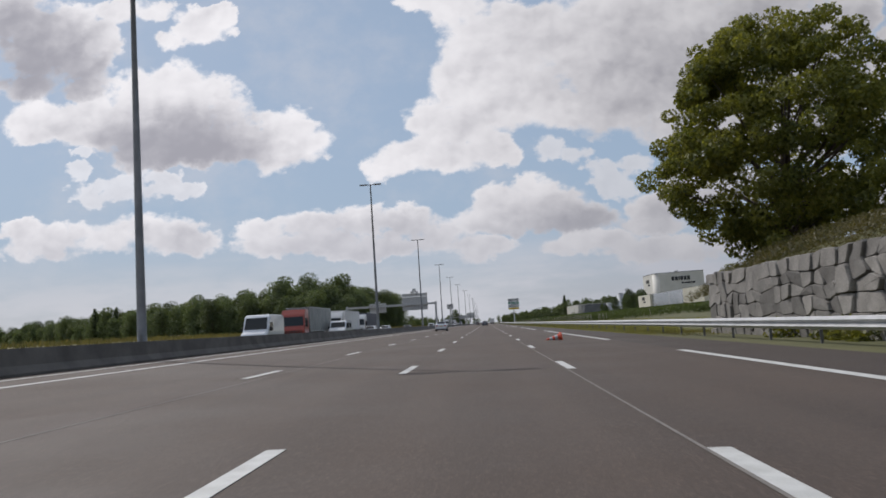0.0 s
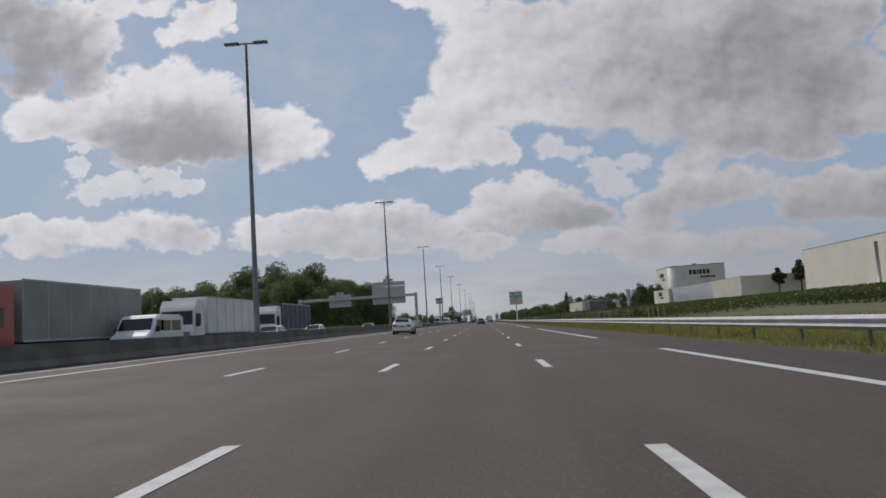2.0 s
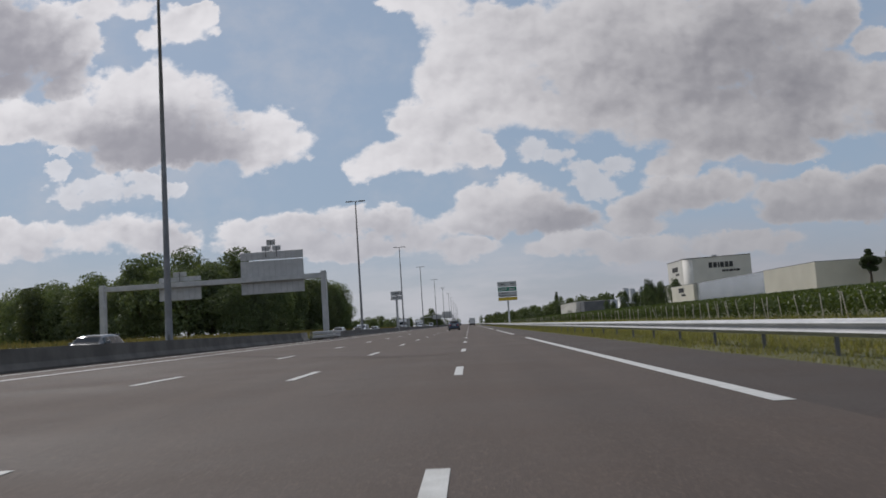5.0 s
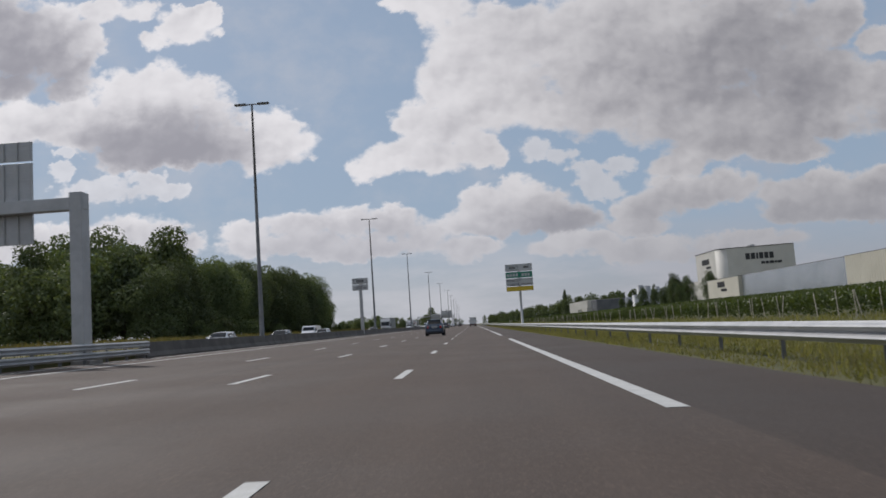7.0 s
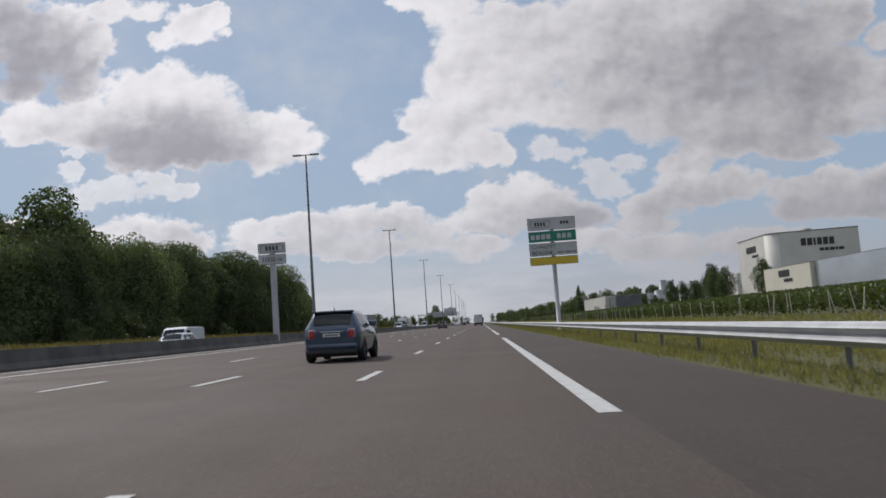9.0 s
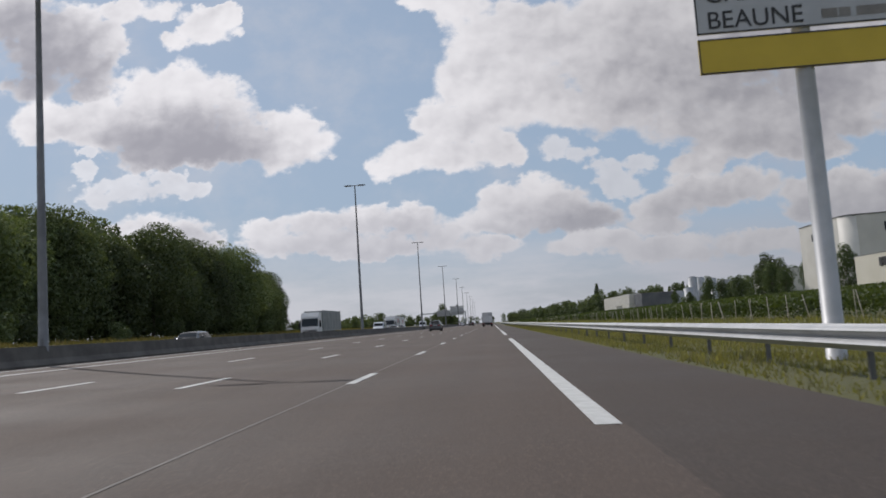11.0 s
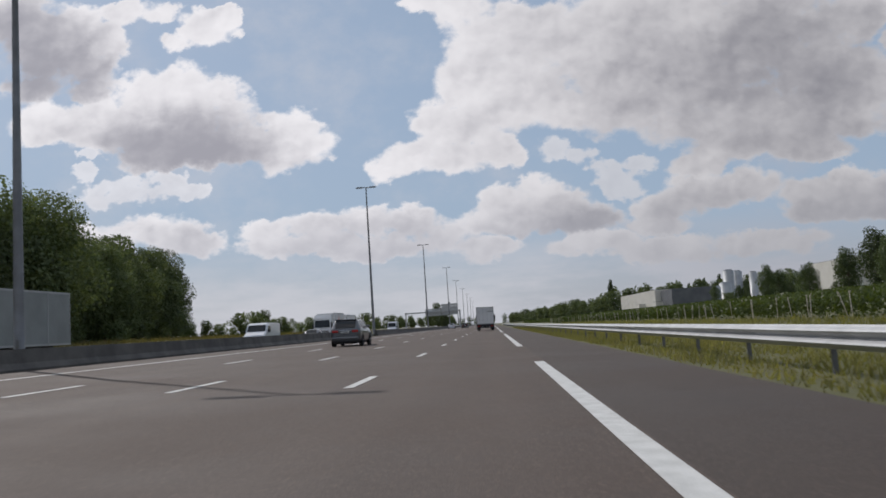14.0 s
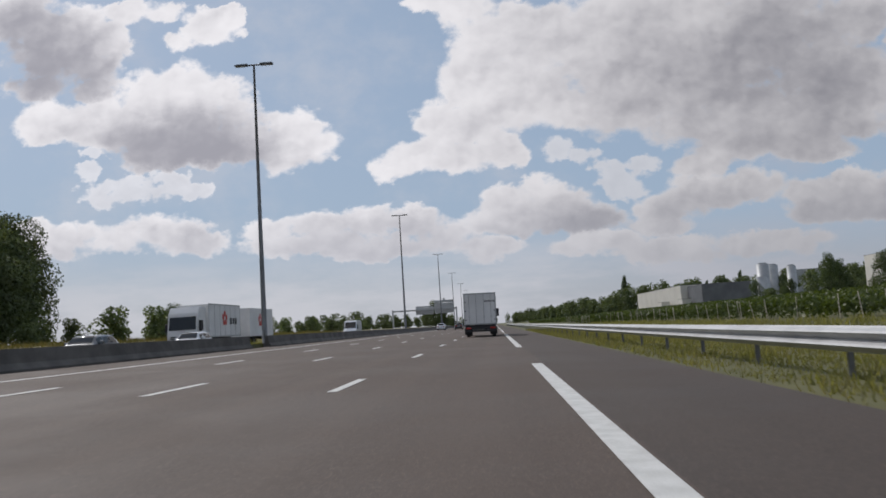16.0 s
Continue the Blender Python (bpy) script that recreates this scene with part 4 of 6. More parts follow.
# ================= dry stone wall and its bank =================
def build_stone_wall():
    x_face, y_end, y_back, top = 12.9, 39.5, -14.0, 2.62
    wall = thing("stone_wall", "high retaining wall of rough grey limestone blocks", "wall", kind="structure")
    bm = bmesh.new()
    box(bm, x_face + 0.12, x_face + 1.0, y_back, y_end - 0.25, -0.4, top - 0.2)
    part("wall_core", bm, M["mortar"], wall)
    bm = bmesh.new()                 # earth bank behind the wall, falling away past its end
    rows = []
    for y, s, e in ((y_back, 1.0, 1), (10, 1.0, 1), (30, 0.97, 1), (39.1, 0.90, 1), (40.2, 0.85, 0), (46, 0.6, 0), (54, 0.3, 0), (66, 0.0, 0)):
        rows.append([bm.verts.new((x, y, ground_z(x, y) - 0.3 + max(0.0, q) * s)) for x, q in ((x_face + 0.5, 2.75 * e), (14.4, 3.4 if e else 1.0), (16.5, 4.3 if e else 3.2), (20, 4.6), (30, 3.6), (46, 1.0), (58, 0.0))])
    for r0, r1 in zip(rows, rows[1:]):
        for i in range(6):
            f = bm.faces.new((r0[i], r0[i + 1], r1[i + 1], r1[i]))
            f.smooth = True
    solid("bank", bm, M["grass"], "dry grassy earth bank above the stone wall", "bank", kind="structure")

    rng = random.Random(8)

    def stone(outline, deep):
        """An uneven block from its outline along and up the wall: chipped corners, a rim and a bulging face."""
        cy, cz = sum(p[0] for p in outline) / len(outline), sum(p[1] for p in outline) / len(outline)
        ring = []
        n = len(outline)
        for i, p in enumerate(outline):
            for q, f in ((outline[i - 1], rng.uniform(0.06, 0.18)), (outline[(i + 1) % n], rng.uniform(0.06, 0.18))):
                ring.append((p[0] + (q[0] - p[0]) * f - cy, p[1] + (q[1] - p[1]) * f - cz))
        b = bmesh.new()
        ty, tz = rng.uniform(-0.12, 0.12), rng.uniform(-0.16, 0.08)
        front, rim, back = [], [], []
        for py, pz in ring:
            r = math.hypot(py, pz)
            gap, s = max(0.6, 1 - rng.uniform(0.006, 0.022) / r), max(0.5, 1 - rng.uniform(0.030, 0.055) / r)
            lean = ty * py + tz * pz
            front.append(b.verts.new((-deep + lean + rng.uniform(-0.012, 0.012), py * s, pz * s)))
            rim.append(b.verts.new((-deep * 0.62 + lean, py * gap, pz * gap)))
            back.append(b.verts.new((0.22, py * gap, pz * gap)))
        c = b.verts.new((-deep * rng.uniform(1.0, 1.22), 0.0, 0.0))
        m = len(ring)
        for i in range(m):
            j = (i + 1) % m
            b.faces.new((front[i], front[j], c))
            b.faces.new((rim[i], rim[j], front[j], front[i]))
            b.faces.new((back[i], back[j], rim[j], rim[i]))
        bmesh.ops.recalc_face_normals(b, faces=b.faces)
        return finish(b, "stone", M["stone"]), cy, cz

    def fill(a0, a1, side):
        """Blocks on a loose lattice whose corners stray; some neighbours are one larger block."""
        nx, nz = max(2, round((a1 - a0) / 0.95)), 6
        dx, dz = (a1 - a0) / nx, (top + 0.45) / nz
        node = {(i, j): (a0 + i * dx + (rng.uniform(-0.30, 0.30) * dx + 0.20 * dx * (j % 2) if 0 < i < nx else 0.0),
                         -0.45 + j * dz + (rng.uniform(-0.32, 0.32) * dz if 0 < j < nz else rng.uniform(-0.05, 0.09) * (j > 0))) for i in range(nx + 1) for j in range(nz + 1)}
        done = set()
        for j in range(nz):
            for i in range(nx):
                if (i, j) in done:
                    continue
                w, h = rng.choice(((1, 1), (1, 1), (1, 1), (1, 1), (1, 2), (2, 1)))
                w, h = min(w, nx - i), min(h, nz - j)
                cells = {(i + p, j + q) for p in range(w) for q in range(h)}
                if cells & done:
                    w = h = 1
                    cells = {(i, j)}
                done |= cells
                out = [node[(i + p, j)] for p in range(w + 1)] + [node[(i + w, j + q)] for q in range(1, h + 1)]
                out += [node[(w + i - p, j + h)] for p in range(1, w + 1)] + [node[(i, j + h - q)] for q in range(1, h)]
                me, cy, cz = stone(out, rng.uniform(0.07, 0.15))
                ob = part("stone", me, None, wall)
                if side:
                    ob.matrix_world = Matrix.Translation((x_face + 0.14 + cy, y_end - 0.13, cz)) @ Matrix.Rotation(radians(90), 4, "Z")
                else:
                    ob.matrix_world = Matrix.Translation((x_face + rng.uniform(0.0, 0.05), cy, cz))

    fill(4.0, y_end, False)
    fill(0.0, 0.9, True)
    bm = bmesh.new()
    box(bm, x_face - 0.02, x_face + 0.3, y_back, 3.9, -0.4, top)
    part("wall_rest", bm, M["stone"], wall)
    # weeds at the foot and on the crest
    nrng = np.random.default_rng(4)
    for nm, n, xs, zs, ys, size, mat, lab in (("ivy", 5000, (12.0, 12.8), (-0.2, 0.55), (8, 30), 0.16, "leaf", "green weeds and ivy at the foot of the wall"),
                                              ("crest_grass", 34000, (13.1, 19.0), (0.0, 0.5), (6, 46), 0.15, "leaf_crest", "dry grass and weeds on the crest above the wall")):
        x, y = nrng.uniform(*xs, n), nrng.uniform(*ys, n)
        h = nrng.random(n) ** 1.6 * (zs[1] - zs[0])
        base = np.full(n, -0.25) if nm == "ivy" else np.interp(x, (13.1, 14.4, 16.5, 20), (2.3, 2.95, 3.8, 4.2)) * np.interp(y, (38, 44, 52), (1.0, 0.65, 0.3))
        if nm == "ivy":
            keep = np.array([noise.noise((0, float(b) * 0.35, 1)) > -0.05 for b in y])
            x, y, h, base = x[keep], y[keep], h[keep], base[keep]
        P = np.stack([x, y, base + h], 1)
        m = len(P)
        nn = nrng.normal(size=(m, 3)) + np.array((-0.6, -0.3, 0.4))
        nn /= np.linalg.norm(nn, axis=1)[:, None]
        a = np.cross(nn, nrng.normal(size=(m, 3)))
        a /= np.linalg.norm(a, axis=1)[:, None]
        b = np.cross(nn, a)
        s = size * nrng.uniform(0.6, 1.3, m)[:, None]
        thin = 0.4 if nm == "ivy" else 0.12
        V = np.stack([P - a * s * .5, P + b * s * thin, P + a * s * .5, P - b * s * thin], 1).reshape(-1, 3)
        me = bpy.data.meshes.new(nm)
        me.from_pydata(V.tolist(), [], np.arange(m * 4).reshape(-1, 4).tolist())
        me.materials.append(M[mat])
        tagged(new(nm, me), lab, "weeds", kind="stuff")


build_stone_wall()


def build_cone():
    cone = thing("traffic_cone", "orange traffic cone with grey bands lying fallen on the asphalt", "traffic cone", at=pose(5.35, 38.6, road_z(5.35) + 0.16, 0, -98, 12))
    bm = bmesh.new()
    box(bm, -0.20, 0.20, -0.20, 0.20, -0.035, 0.0, 0.012)
    part("base", bm, M["cone_orange"], cone)
    zs = (0.0, 0.16, 0.30, 0.42, 0.56, 0.72)
    for i, (a, b) in enumerate(zip(zs, zs[1:])):
        bm = bmesh.new()
        r = lambda q: 0.155 - 0.128 * q / 0.72
        tube(bm, [(0, 0, a), (0, 0, b)], [r(a) + 0.001 * (i % 2), r(b) + 0.001 * (i % 2)], 20)
        part("sleeve" if i % 2 else "cone_body", bm, M["cone_white"] if i % 2 else M["cone_orange"], cone, "grey reflective sleeve" if i % 2 else "")


build_cone()

# ================= trees, vines and grass =================
def leaf_cloud(rng, lobes, count, size, flat=0.35, droop=0.0):
    """Many small leaf quads over the skins of lobes (centre x y z, radii x y z). Returns verts and faces."""
    L = np.array(lobes, float)
    area = (L[:, 3] * L[:, 4] + L[:, 3] * L[:, 5] + L[:, 4] * L[:, 5])
    pick = rng.choice(len(L), count, p=area / area.sum())
    d = rng.normal(size=(count, 3))
    d /= np.linalg.norm(d, axis=1)[:, None]
    depth = 1.0 - np.abs(rng.normal(0, 0.20, count))[:, None]
    P = L[pick, :3] + d * L[pick, 3:6] * np.clip(depth, 0.25, 1.08)
    n = d + rng.normal(0, 0.75, (count, 3)) + np.array((0, 0, flat))
    n /= np.linalg.norm(n, axis=1)[:, None]
    a = np.cross(n, rng.normal(size=(count, 3)))
    a /= np.linalg.norm(a, axis=1)[:, None]
    b = np.cross(n, a)
    s = size * rng.uniform(0.55, 1.3, count)[:, None]
    w = 0.62
    V = np.stack([P - a * s * 0.5, P + b * s * w * 0.5 + a * s * 0.05, P + a * s * 0.5 - np.array((0, 0, droop)) * s, P - b * s * w * 0.5 + a * s * 0.05], 1).reshape(-1, 3)
    F = np.arange(count * 4).reshape(-1, 4)
    return V, F


def mesh_from(name, V, F, mat):
    me = bpy.data.meshes.new(name)
    me.from_pydata(V.tolist(), [], F.tolist())
    me.materials.append(mat)
    return me


def crown_lobes(rng, height, width, base, n, tall=1.0, ragged=0.25):
    """Lobes that fill an uneven egg between base and height."""
    out = []
    for i in range(n):
        t = (i + 0.5) / n
        z = base + (height - base) * (0.10 + 0.85 * t)
        prof = math.sin(math.pi * min(1.0, 0.16 + 0.80 * t)) ** 0.75
        r = width / 2 * prof
        a = i * 2.399 + rng.uniform(-0.5, 0.5)
        q = r * rng.uniform(0.35, 0.80)
        s = width * rng.uniform(0.15, 0.26) * (1 + ragged * rng.uniform(-1, 1))
        out.append((q * math.cos(a), q * math.sin(a), z + rng.uniform(-0.5, 0.5), s, s * rng.uniform(0.8, 1.2), s * rng.uniform(0.7, 1.05) * tall))
    return out


def trunk_bm(rng, height, radius, lobes, limbs=7):
    bm = bmesh.new()
    top = height * 0.75
    pts = [(0, 0, -0.4), (0.02, 0, 0.1), (rng.uniform(-.15, .15), rng.uniform(-.15, .15), height * 0.25), (rng.uniform(-.3, .3), rng.uniform(-.3, .3), height * 0.5), (rng.uniform(-.4, .4), rng.uniform(-.4, .4), top)]
    tube(bm, pts, [radius * 1.5, radius * 1.05, radius * 0.85, radius * 0.55, radius * 0.12], 9)
    for l in lobes[:: max(1, len(lobes) // limbs)]:
        z0 = max(height * 0.15, l[2] * 0.55)
        f = z0 / top
        mid = (l[0] * 0.5, l[1] * 0.5, z0 + (l[2] - z0) * 0.45)
        tube(bm, [(0, 0, z0), mid, (l[0] * 0.95, l[1] * 0.95, l[2])], [radius * 0.5 * (1 - f * 0.5), radius * 0.3, radius * 0.06], 6)
    return bm


def tree_kind(seed, height, width, base, n, leaves, size, mat, radius=0.3, tall=1.0, label="", name="tree", ragged=0.25):
    rng = np.random.default_rng(seed)
    lobes = crown_lobes(rng, height, width, base, n, tall, ragged)
    t = thing(name, label, "tree")
    part("trunk", trunk_bm(rng, height, radius, lobes), M["bark"], t)
    V, F = leaf_cloud(rng, lobes, leaves, size)
    part("crown", mesh_from("crown", V, F, mat), None, t)
    return t


def build_roadside_tree():
    """The broad tree on the bank above the stone wall."""
    rng = np.random.default_rng(5)
    t = thing("roadside_tree", "broad leafy green tree on the bank above the stone wall", "tree", at=pose(18.4, 43.0, 2.4))
    lobes = []
    for i in range(380):
        z, a, r = rng.uniform(-0.98, 0.98), rng.uniform(0, 6.283), rng.uniform(0.25, 1.0) ** 0.5
        e = 2.0 if z > 0 else 2.5               # a round head over a fuller skirt
        wid = 6.5 * (1 - abs(z) ** e) ** (1 / e) * (1 + 0.09 * math.sin(3 * a + 4 * z) + 0.05 * math.sin(7 * a - 5 * z))
        s = rng.uniform(0.40, 0.98)
        lobes.append((math.cos(a) * r * wid, math.sin(a) * r * wid, 7.8 + z * r ** 0.3 * (6.5 if z > 0 else 6.0), s * 1.1, s * 1.1, s * 0.8))
    for i in range(46):      # low twigs at the trunk's foot and drooping from the skirt
        a, q = rng.uniform(0, 6.283), rng.uniform(0.4, 3.8)
        lobes.append((q * math.cos(a), q * math.sin(a), rng.uniform(0.3, 1.9), 0.7, 0.7, 0.6))
    part("trunk", trunk_bm(rng, 13.0, 0.28, lobes, 34), M["bark"], t)
    V, F = leaf_cloud(rng, lobes, 115000, 0.22, 0.3, 0.15)
    part("crown", mesh_from("crown", V, F, M["leaf"]), None, t)


build_roadside_tree()


def build_woods():
    rng = np.random.default_rng(3)
    lab = "leafy broadleaved tree in the wood beside the motorway"
    shapes = ((18, 13.0, 0.0, 40), (16, 13.0, 0.0, 38), (18.5, 12.5, 0.0, 40), (15, 12.5, 0.0, 34))
    edge, inner = [], []
    for i, (h, w, b, n) in enumerate(shapes):
        edge.append(tagged(tree_kind(20 + i, h, w, b, n + 10, 24000, 0.40, M["leaf_wood"], 0.28, label=lab, ragged=0.4), group="trees of the wood's edge"))
        inner.append(tagged(tree_kind(30 + i, h, w, b, n, 6000, 0.70, M["leaf_wood"], 0.28, label="leafy tree standing deeper in the wood", ragged=0.4), group="trees inside the wood"))
    used = set()

    def plant(kind, x, y, s, z=None):
        m = Matrix.Translation((x, y, (ground_z(x, y) if z is None else z) - 0.2)) @ Matrix.Rotation(rng.uniform(0, 6.28), 4, "Z") @ Matrix.Diagonal((s, s, s * rng.uniform(0.9, 1.12), 1))
        ob = kind if kind not in used else copy_thing(kind, Matrix())
        used.add(kind)
        ob.matrix_world = m
        return ob

    # edge along the road, the depth behind it, and the edge that turns away
    y = 336.0
    while y < 528:
        plant(edge[int(rng.integers(4))], -58 + 4 * math.sin(y * 0.045) + rng.uniform(-4.0, 4.0), y, rng.uniform(0.84, 1.04) * (0.97 if y < 375 else 1.14 if y < 465 else 1.0))
        y += rng.uniform(4.2, 7.4)
    for row in range(1, 4):
        y = 338.0 + 4 * row
        while y < 522:
            plant(inner[int(rng.integers(4))], -58 - 10 * row + rng.uniform(-3, 3), y, rng.uniform(0.85, 1.1), 2.5 + 1.5 * row)
            y += rng.uniform(7.0, 11.0)
    for row in range(3):
        s = 0.0
        while s < 1.5:
            x, yy = (-66 - 60 * s / 0.45, 336 + 28 * s / 0.45) if s < 0.45 else (-126 - 150 * (s - 0.45) / 0.55, 364 + 150 * (s - 0.45) / 0.55)
            plant(inner[int(rng.integers(4))], x + rng.uniform(-3, 3), yy + 11 * row + rng.uniform(-3, 3), rng.uniform(0.85, 1.1) * (1.05 if s < 0.6 else 0.95), 2.4 + 1.2 * row)
            s += rng.uniform(0.03, 0.046)
    bush = tagged(tree_kind(40, 3.4, 4.6, 0.0, 16, 1300, 0.42, M["leaf_wood"], 0.06, label="low green bush at the wood's edge", name="bush", ragged=0.5), category="bush", group="bushes of the wood's edge")
    for i in range(20):
        plant(bush, -50 + rng.uniform(-3, 2), 330 + i * 10.2 + rng.uniform(-2, 2), rng.uniform(0.5, 1.1))
    for i in range(44):
        f = i / 43
        plant(bush, -44 - 16 * math.sin(i * 1.7) ** 2 - 10 * f, 520 + 400 * f + rng.uniform(-4, 4), rng.uniform(0.7, 1.3))
    for x, yy, s, q in ((-46, 545, 0.34, 3), (-49, 549, 0.30, 1), (-70, 640, 0.36, 1), (-36, 985, 0.9, 2), (-42, 992, 0.75, 1), (-30, 990, 0.7, 0)):
        plant(inner[q], x, yy, s)

    # far woods, too distant to tell one tree from the next
    V, F, n0 = [], [], 0

    def far_tree(x, y, s, z=None):
        nonlocal n0
        h, w, b, n = shapes[int(rng.integers(4))]
        lobes = [(l[0] * s + x, l[1] * s + y, l[2] * s + (ground_z(x, y) if z is None else z), l[3] * s, l[4] * s, l[5] * s) for l in crown_lobes(rng, h, w, b, 14, 1.0, 0.5)]
        v, f = leaf_cloud(rng, lobes, 620, 1.7 * max(s, 0.6))
        V.append(v), F.append(f + n0)
        n0 += len(v)

    for i in range(40):
        f = i / 39
        far_tree(-120 + 92 * f + rng.uniform(-9, 9), 900 + 260 * f + rng.uniform(-30, 30), rng.uniform(0.45, 0.75))
    for x, yy, s in ((-16, 1150, 0.5), (-28, 1240, 0.6), (-12, 1330, 0.6), (8, 1450, 0.6), (24, 1450, 0.7), (-44, 1350, 0.8)):
        far_tree(x, yy, s)
    for i in range(70):
        f = i / 69
        far_tree(98 - 66 * f + rng.uniform(-5, 5), 955 + 430 * f + rng.uniform(-8, 8), rng.uniform(0.70, 1.0) * (0.95 - 0.2 * f))
    for i in range(40):
        far_tree(92 - 50 * i / 39 + rng.uniform(-4, 4), 935 + 280 * i / 39, rng.uniform(0.2, 0.35))
    for i in range(76):
        far_tree(106 + i * 4.4 + rng.uniform(-4, 4), 990 + rng.uniform(-25, 30) + i * 2.4, rng.uniform(0.85, 1.1), 5 + i * 0.14)
    for i in range(44):
        far_tree(150 + i * 6.2 + rng.uniform(-4, 4), 840 + rng.uniform(-20, 30) + i * 1.5, rng.uniform(0.7, 0.95))
    me = mesh_from("far_woods", np.concatenate(V), np.concatenate(F), M["leaf_wood"])
    tagged(new("far_woods", me), "distant dark green woods and hedges on the horizon", "woods", kind="stuff")
    for i in range(22):
        plant(bush, 116 + rng.uniform(-8, 50), 700 + i * 6 + rng.uniform(-4, 4), rng.uniform(0.9, 1.5))
    # garden trees among the halls
    dark = tree_kind(60, 14, 9, 0.2, 34, 5200, 0.52, M["leaf_dark"], 0.25, label="dark green leafy tree beside the winery halls", name="garden_tree")
    tagged(dark, group="trees among the halls")
    for x, yy, s in ((100, 556, 0.80), (105, 573, 1.0), (98.5, 540, 0.62), (116, 592, 1.0), (117, 617, 1.0), (124, 634, 0.9), (118, 650, 0.85), (110, 668, 0.8), (122, 690, 0.8), (109, 735, 0.6), (106, 690, 0.5), (130, 600, 1.0), (101.5, 503.5, 0.85), (160, 640, 0.9), (180, 690, 1.0), (200, 700, 1.0), (96, 950, 0.8), (170, 720, 1.0)):
        plant(dark, x, yy, s)
    # poplars
    pop = tree_kind(70, 24, 5.0, 1.0, 34, 3200, 0.8, M["leaf_dark"], 0.25, 1.7, label="tall narrow dark poplar on the skyline", name="poplar")
    tagged(pop, group="poplars on the skyline")
    for x, yy, s in ((99, 978, 1.0), (202, 1100, 1.0), (216, 1100, 1.05), (176, 1100, 0.85), (182, 1104, 0.8), (188, 1100, 0.85), (194, 1108, 0.75), (158, 1090, 0.75), (163, 1094, 0.8), (168, 1090, 0.8), (232, 640, 0.7),
                     (-236, 470, 0.85), (-222, 468, 0.9), (-330, 520, 0.8), (-316, 540, 0.7), (-160, 480, 1.05), (-118, 500, 1.1), (-74, 452, 0.95), (-76, 458, 0.9), (-80, 463, 0.9)):
        plant(pop, x, yy, s)
    # two mop-headed trees before the shed's end wall
    mop = tree_kind(80, 9.0, 4.6, 3.6, 16, 5000, 0.45, M["leaf_dark"], 0.38, 0.8, label="mop-headed ornamental tree with bare thick trunk", name="ornamental_tree", ragged=0.7)
    tagged(mop, group="ornamental trees by the shed")
    plant(mop, 104.5, 330, 0.92, 3.9), plant(mop, 112.5, 331, 1.08, 4.1)


build_woods()


def build_vineyard():
    """Vine rows that run up the slope, with pale stakes at their ends."""
    rng = np.random.default_rng(11)
    VV, FF, n0 = [], [], 0
    ys = np.arange(64.0, 900.0, 1.55)
    for y in ys:
        if 60 < y < 150:
            x0, x1 = 40.0, 86.0
        else:
            x0, x1 = 26.0 + 1.5 * math.sin(y * 0.03), 90.0
        near = y < 560
        cnt = 1000 if y < 430 else 520 if near else 220
        u = rng.random(cnt) ** 1.9
        x = x0 + (x1 - x0) * u
        z = np.array([ground_z(float(a), float(y)) for a in (x0, (x0 + x1) / 2, x1)])
        gz = np.interp(x, (x0, (x0 + x1) / 2, x1), z)
        hh = np.clip(rng.normal(0.78, 0.34, cnt), 0.05, 1.38 + 0.10 * math.sin(y))
        P = np.stack([x, y + rng.normal(0, 0.20, cnt), gz + hh], 1)
        n = rng.normal(size=(cnt, 3)) + np.array((-0.5, 0, 0.5))
        n /= np.linalg.norm(n, axis=1)[:, None]
        a = np.cross(n, rng.normal(size=(cnt, 3)))
        a /= np.linalg.norm(a, axis=1)[:, None]
        b = np.cross(n, a)
        s = (0.19 if y < 430 else 0.27 if near else 0.45) * rng.uniform(0.7, 1.4, cnt)[:, None] * (1 + 1.3 * u[:, None])
        VV.append(np.stack([P - a * s * .5, P + b * s * .4, P + a * s * .5, P - b * s * .4], 1).reshape(-1, 3))
        FF.append(np.arange(cnt * 4).reshape(-1, 4) + n0)
        n0 += cnt * 4
    me = mesh_from("vines", np.concatenate(VV), np.concatenate(FF), M["leaf_vine"])
    tagged(new("vines", me), "dense green vineyard rows on the rising slope", "vines", kind="stuff")
    bm = bmesh.new()
    box(bm, -0.025, 0.025, -0.025, 0.025, -0.2, 1.55, 0.006)
    stake = finish(bm, "vine_stake", M["stake"])
    k = 0
    for i, y in enumerate(ys[(ys > 150) & (ys < 640)]):
        for q in ((0.0, 9.0) if i % 2 else (0.4,)):
            if rng.random() < 0.45 or k >= 290:
                continue
            x0 = 26.0 + 1.5 * math.sin(y * 0.03) - 0.4 + q
            ob = tagged(new("vine_stake", stake), "weathered pale wooden vineyard stake", "stake", "vineyard stakes")
            ob.matrix_world = Matrix.Translation((x0, y, ground_z(x0, y))) @ Matrix.Rotation(rng.normal(0, 0.07), 4, "X") @ Matrix.Rotation(rng.normal(-0.05, 0.08), 4, "Y")
            k += 1


build_vineyard()


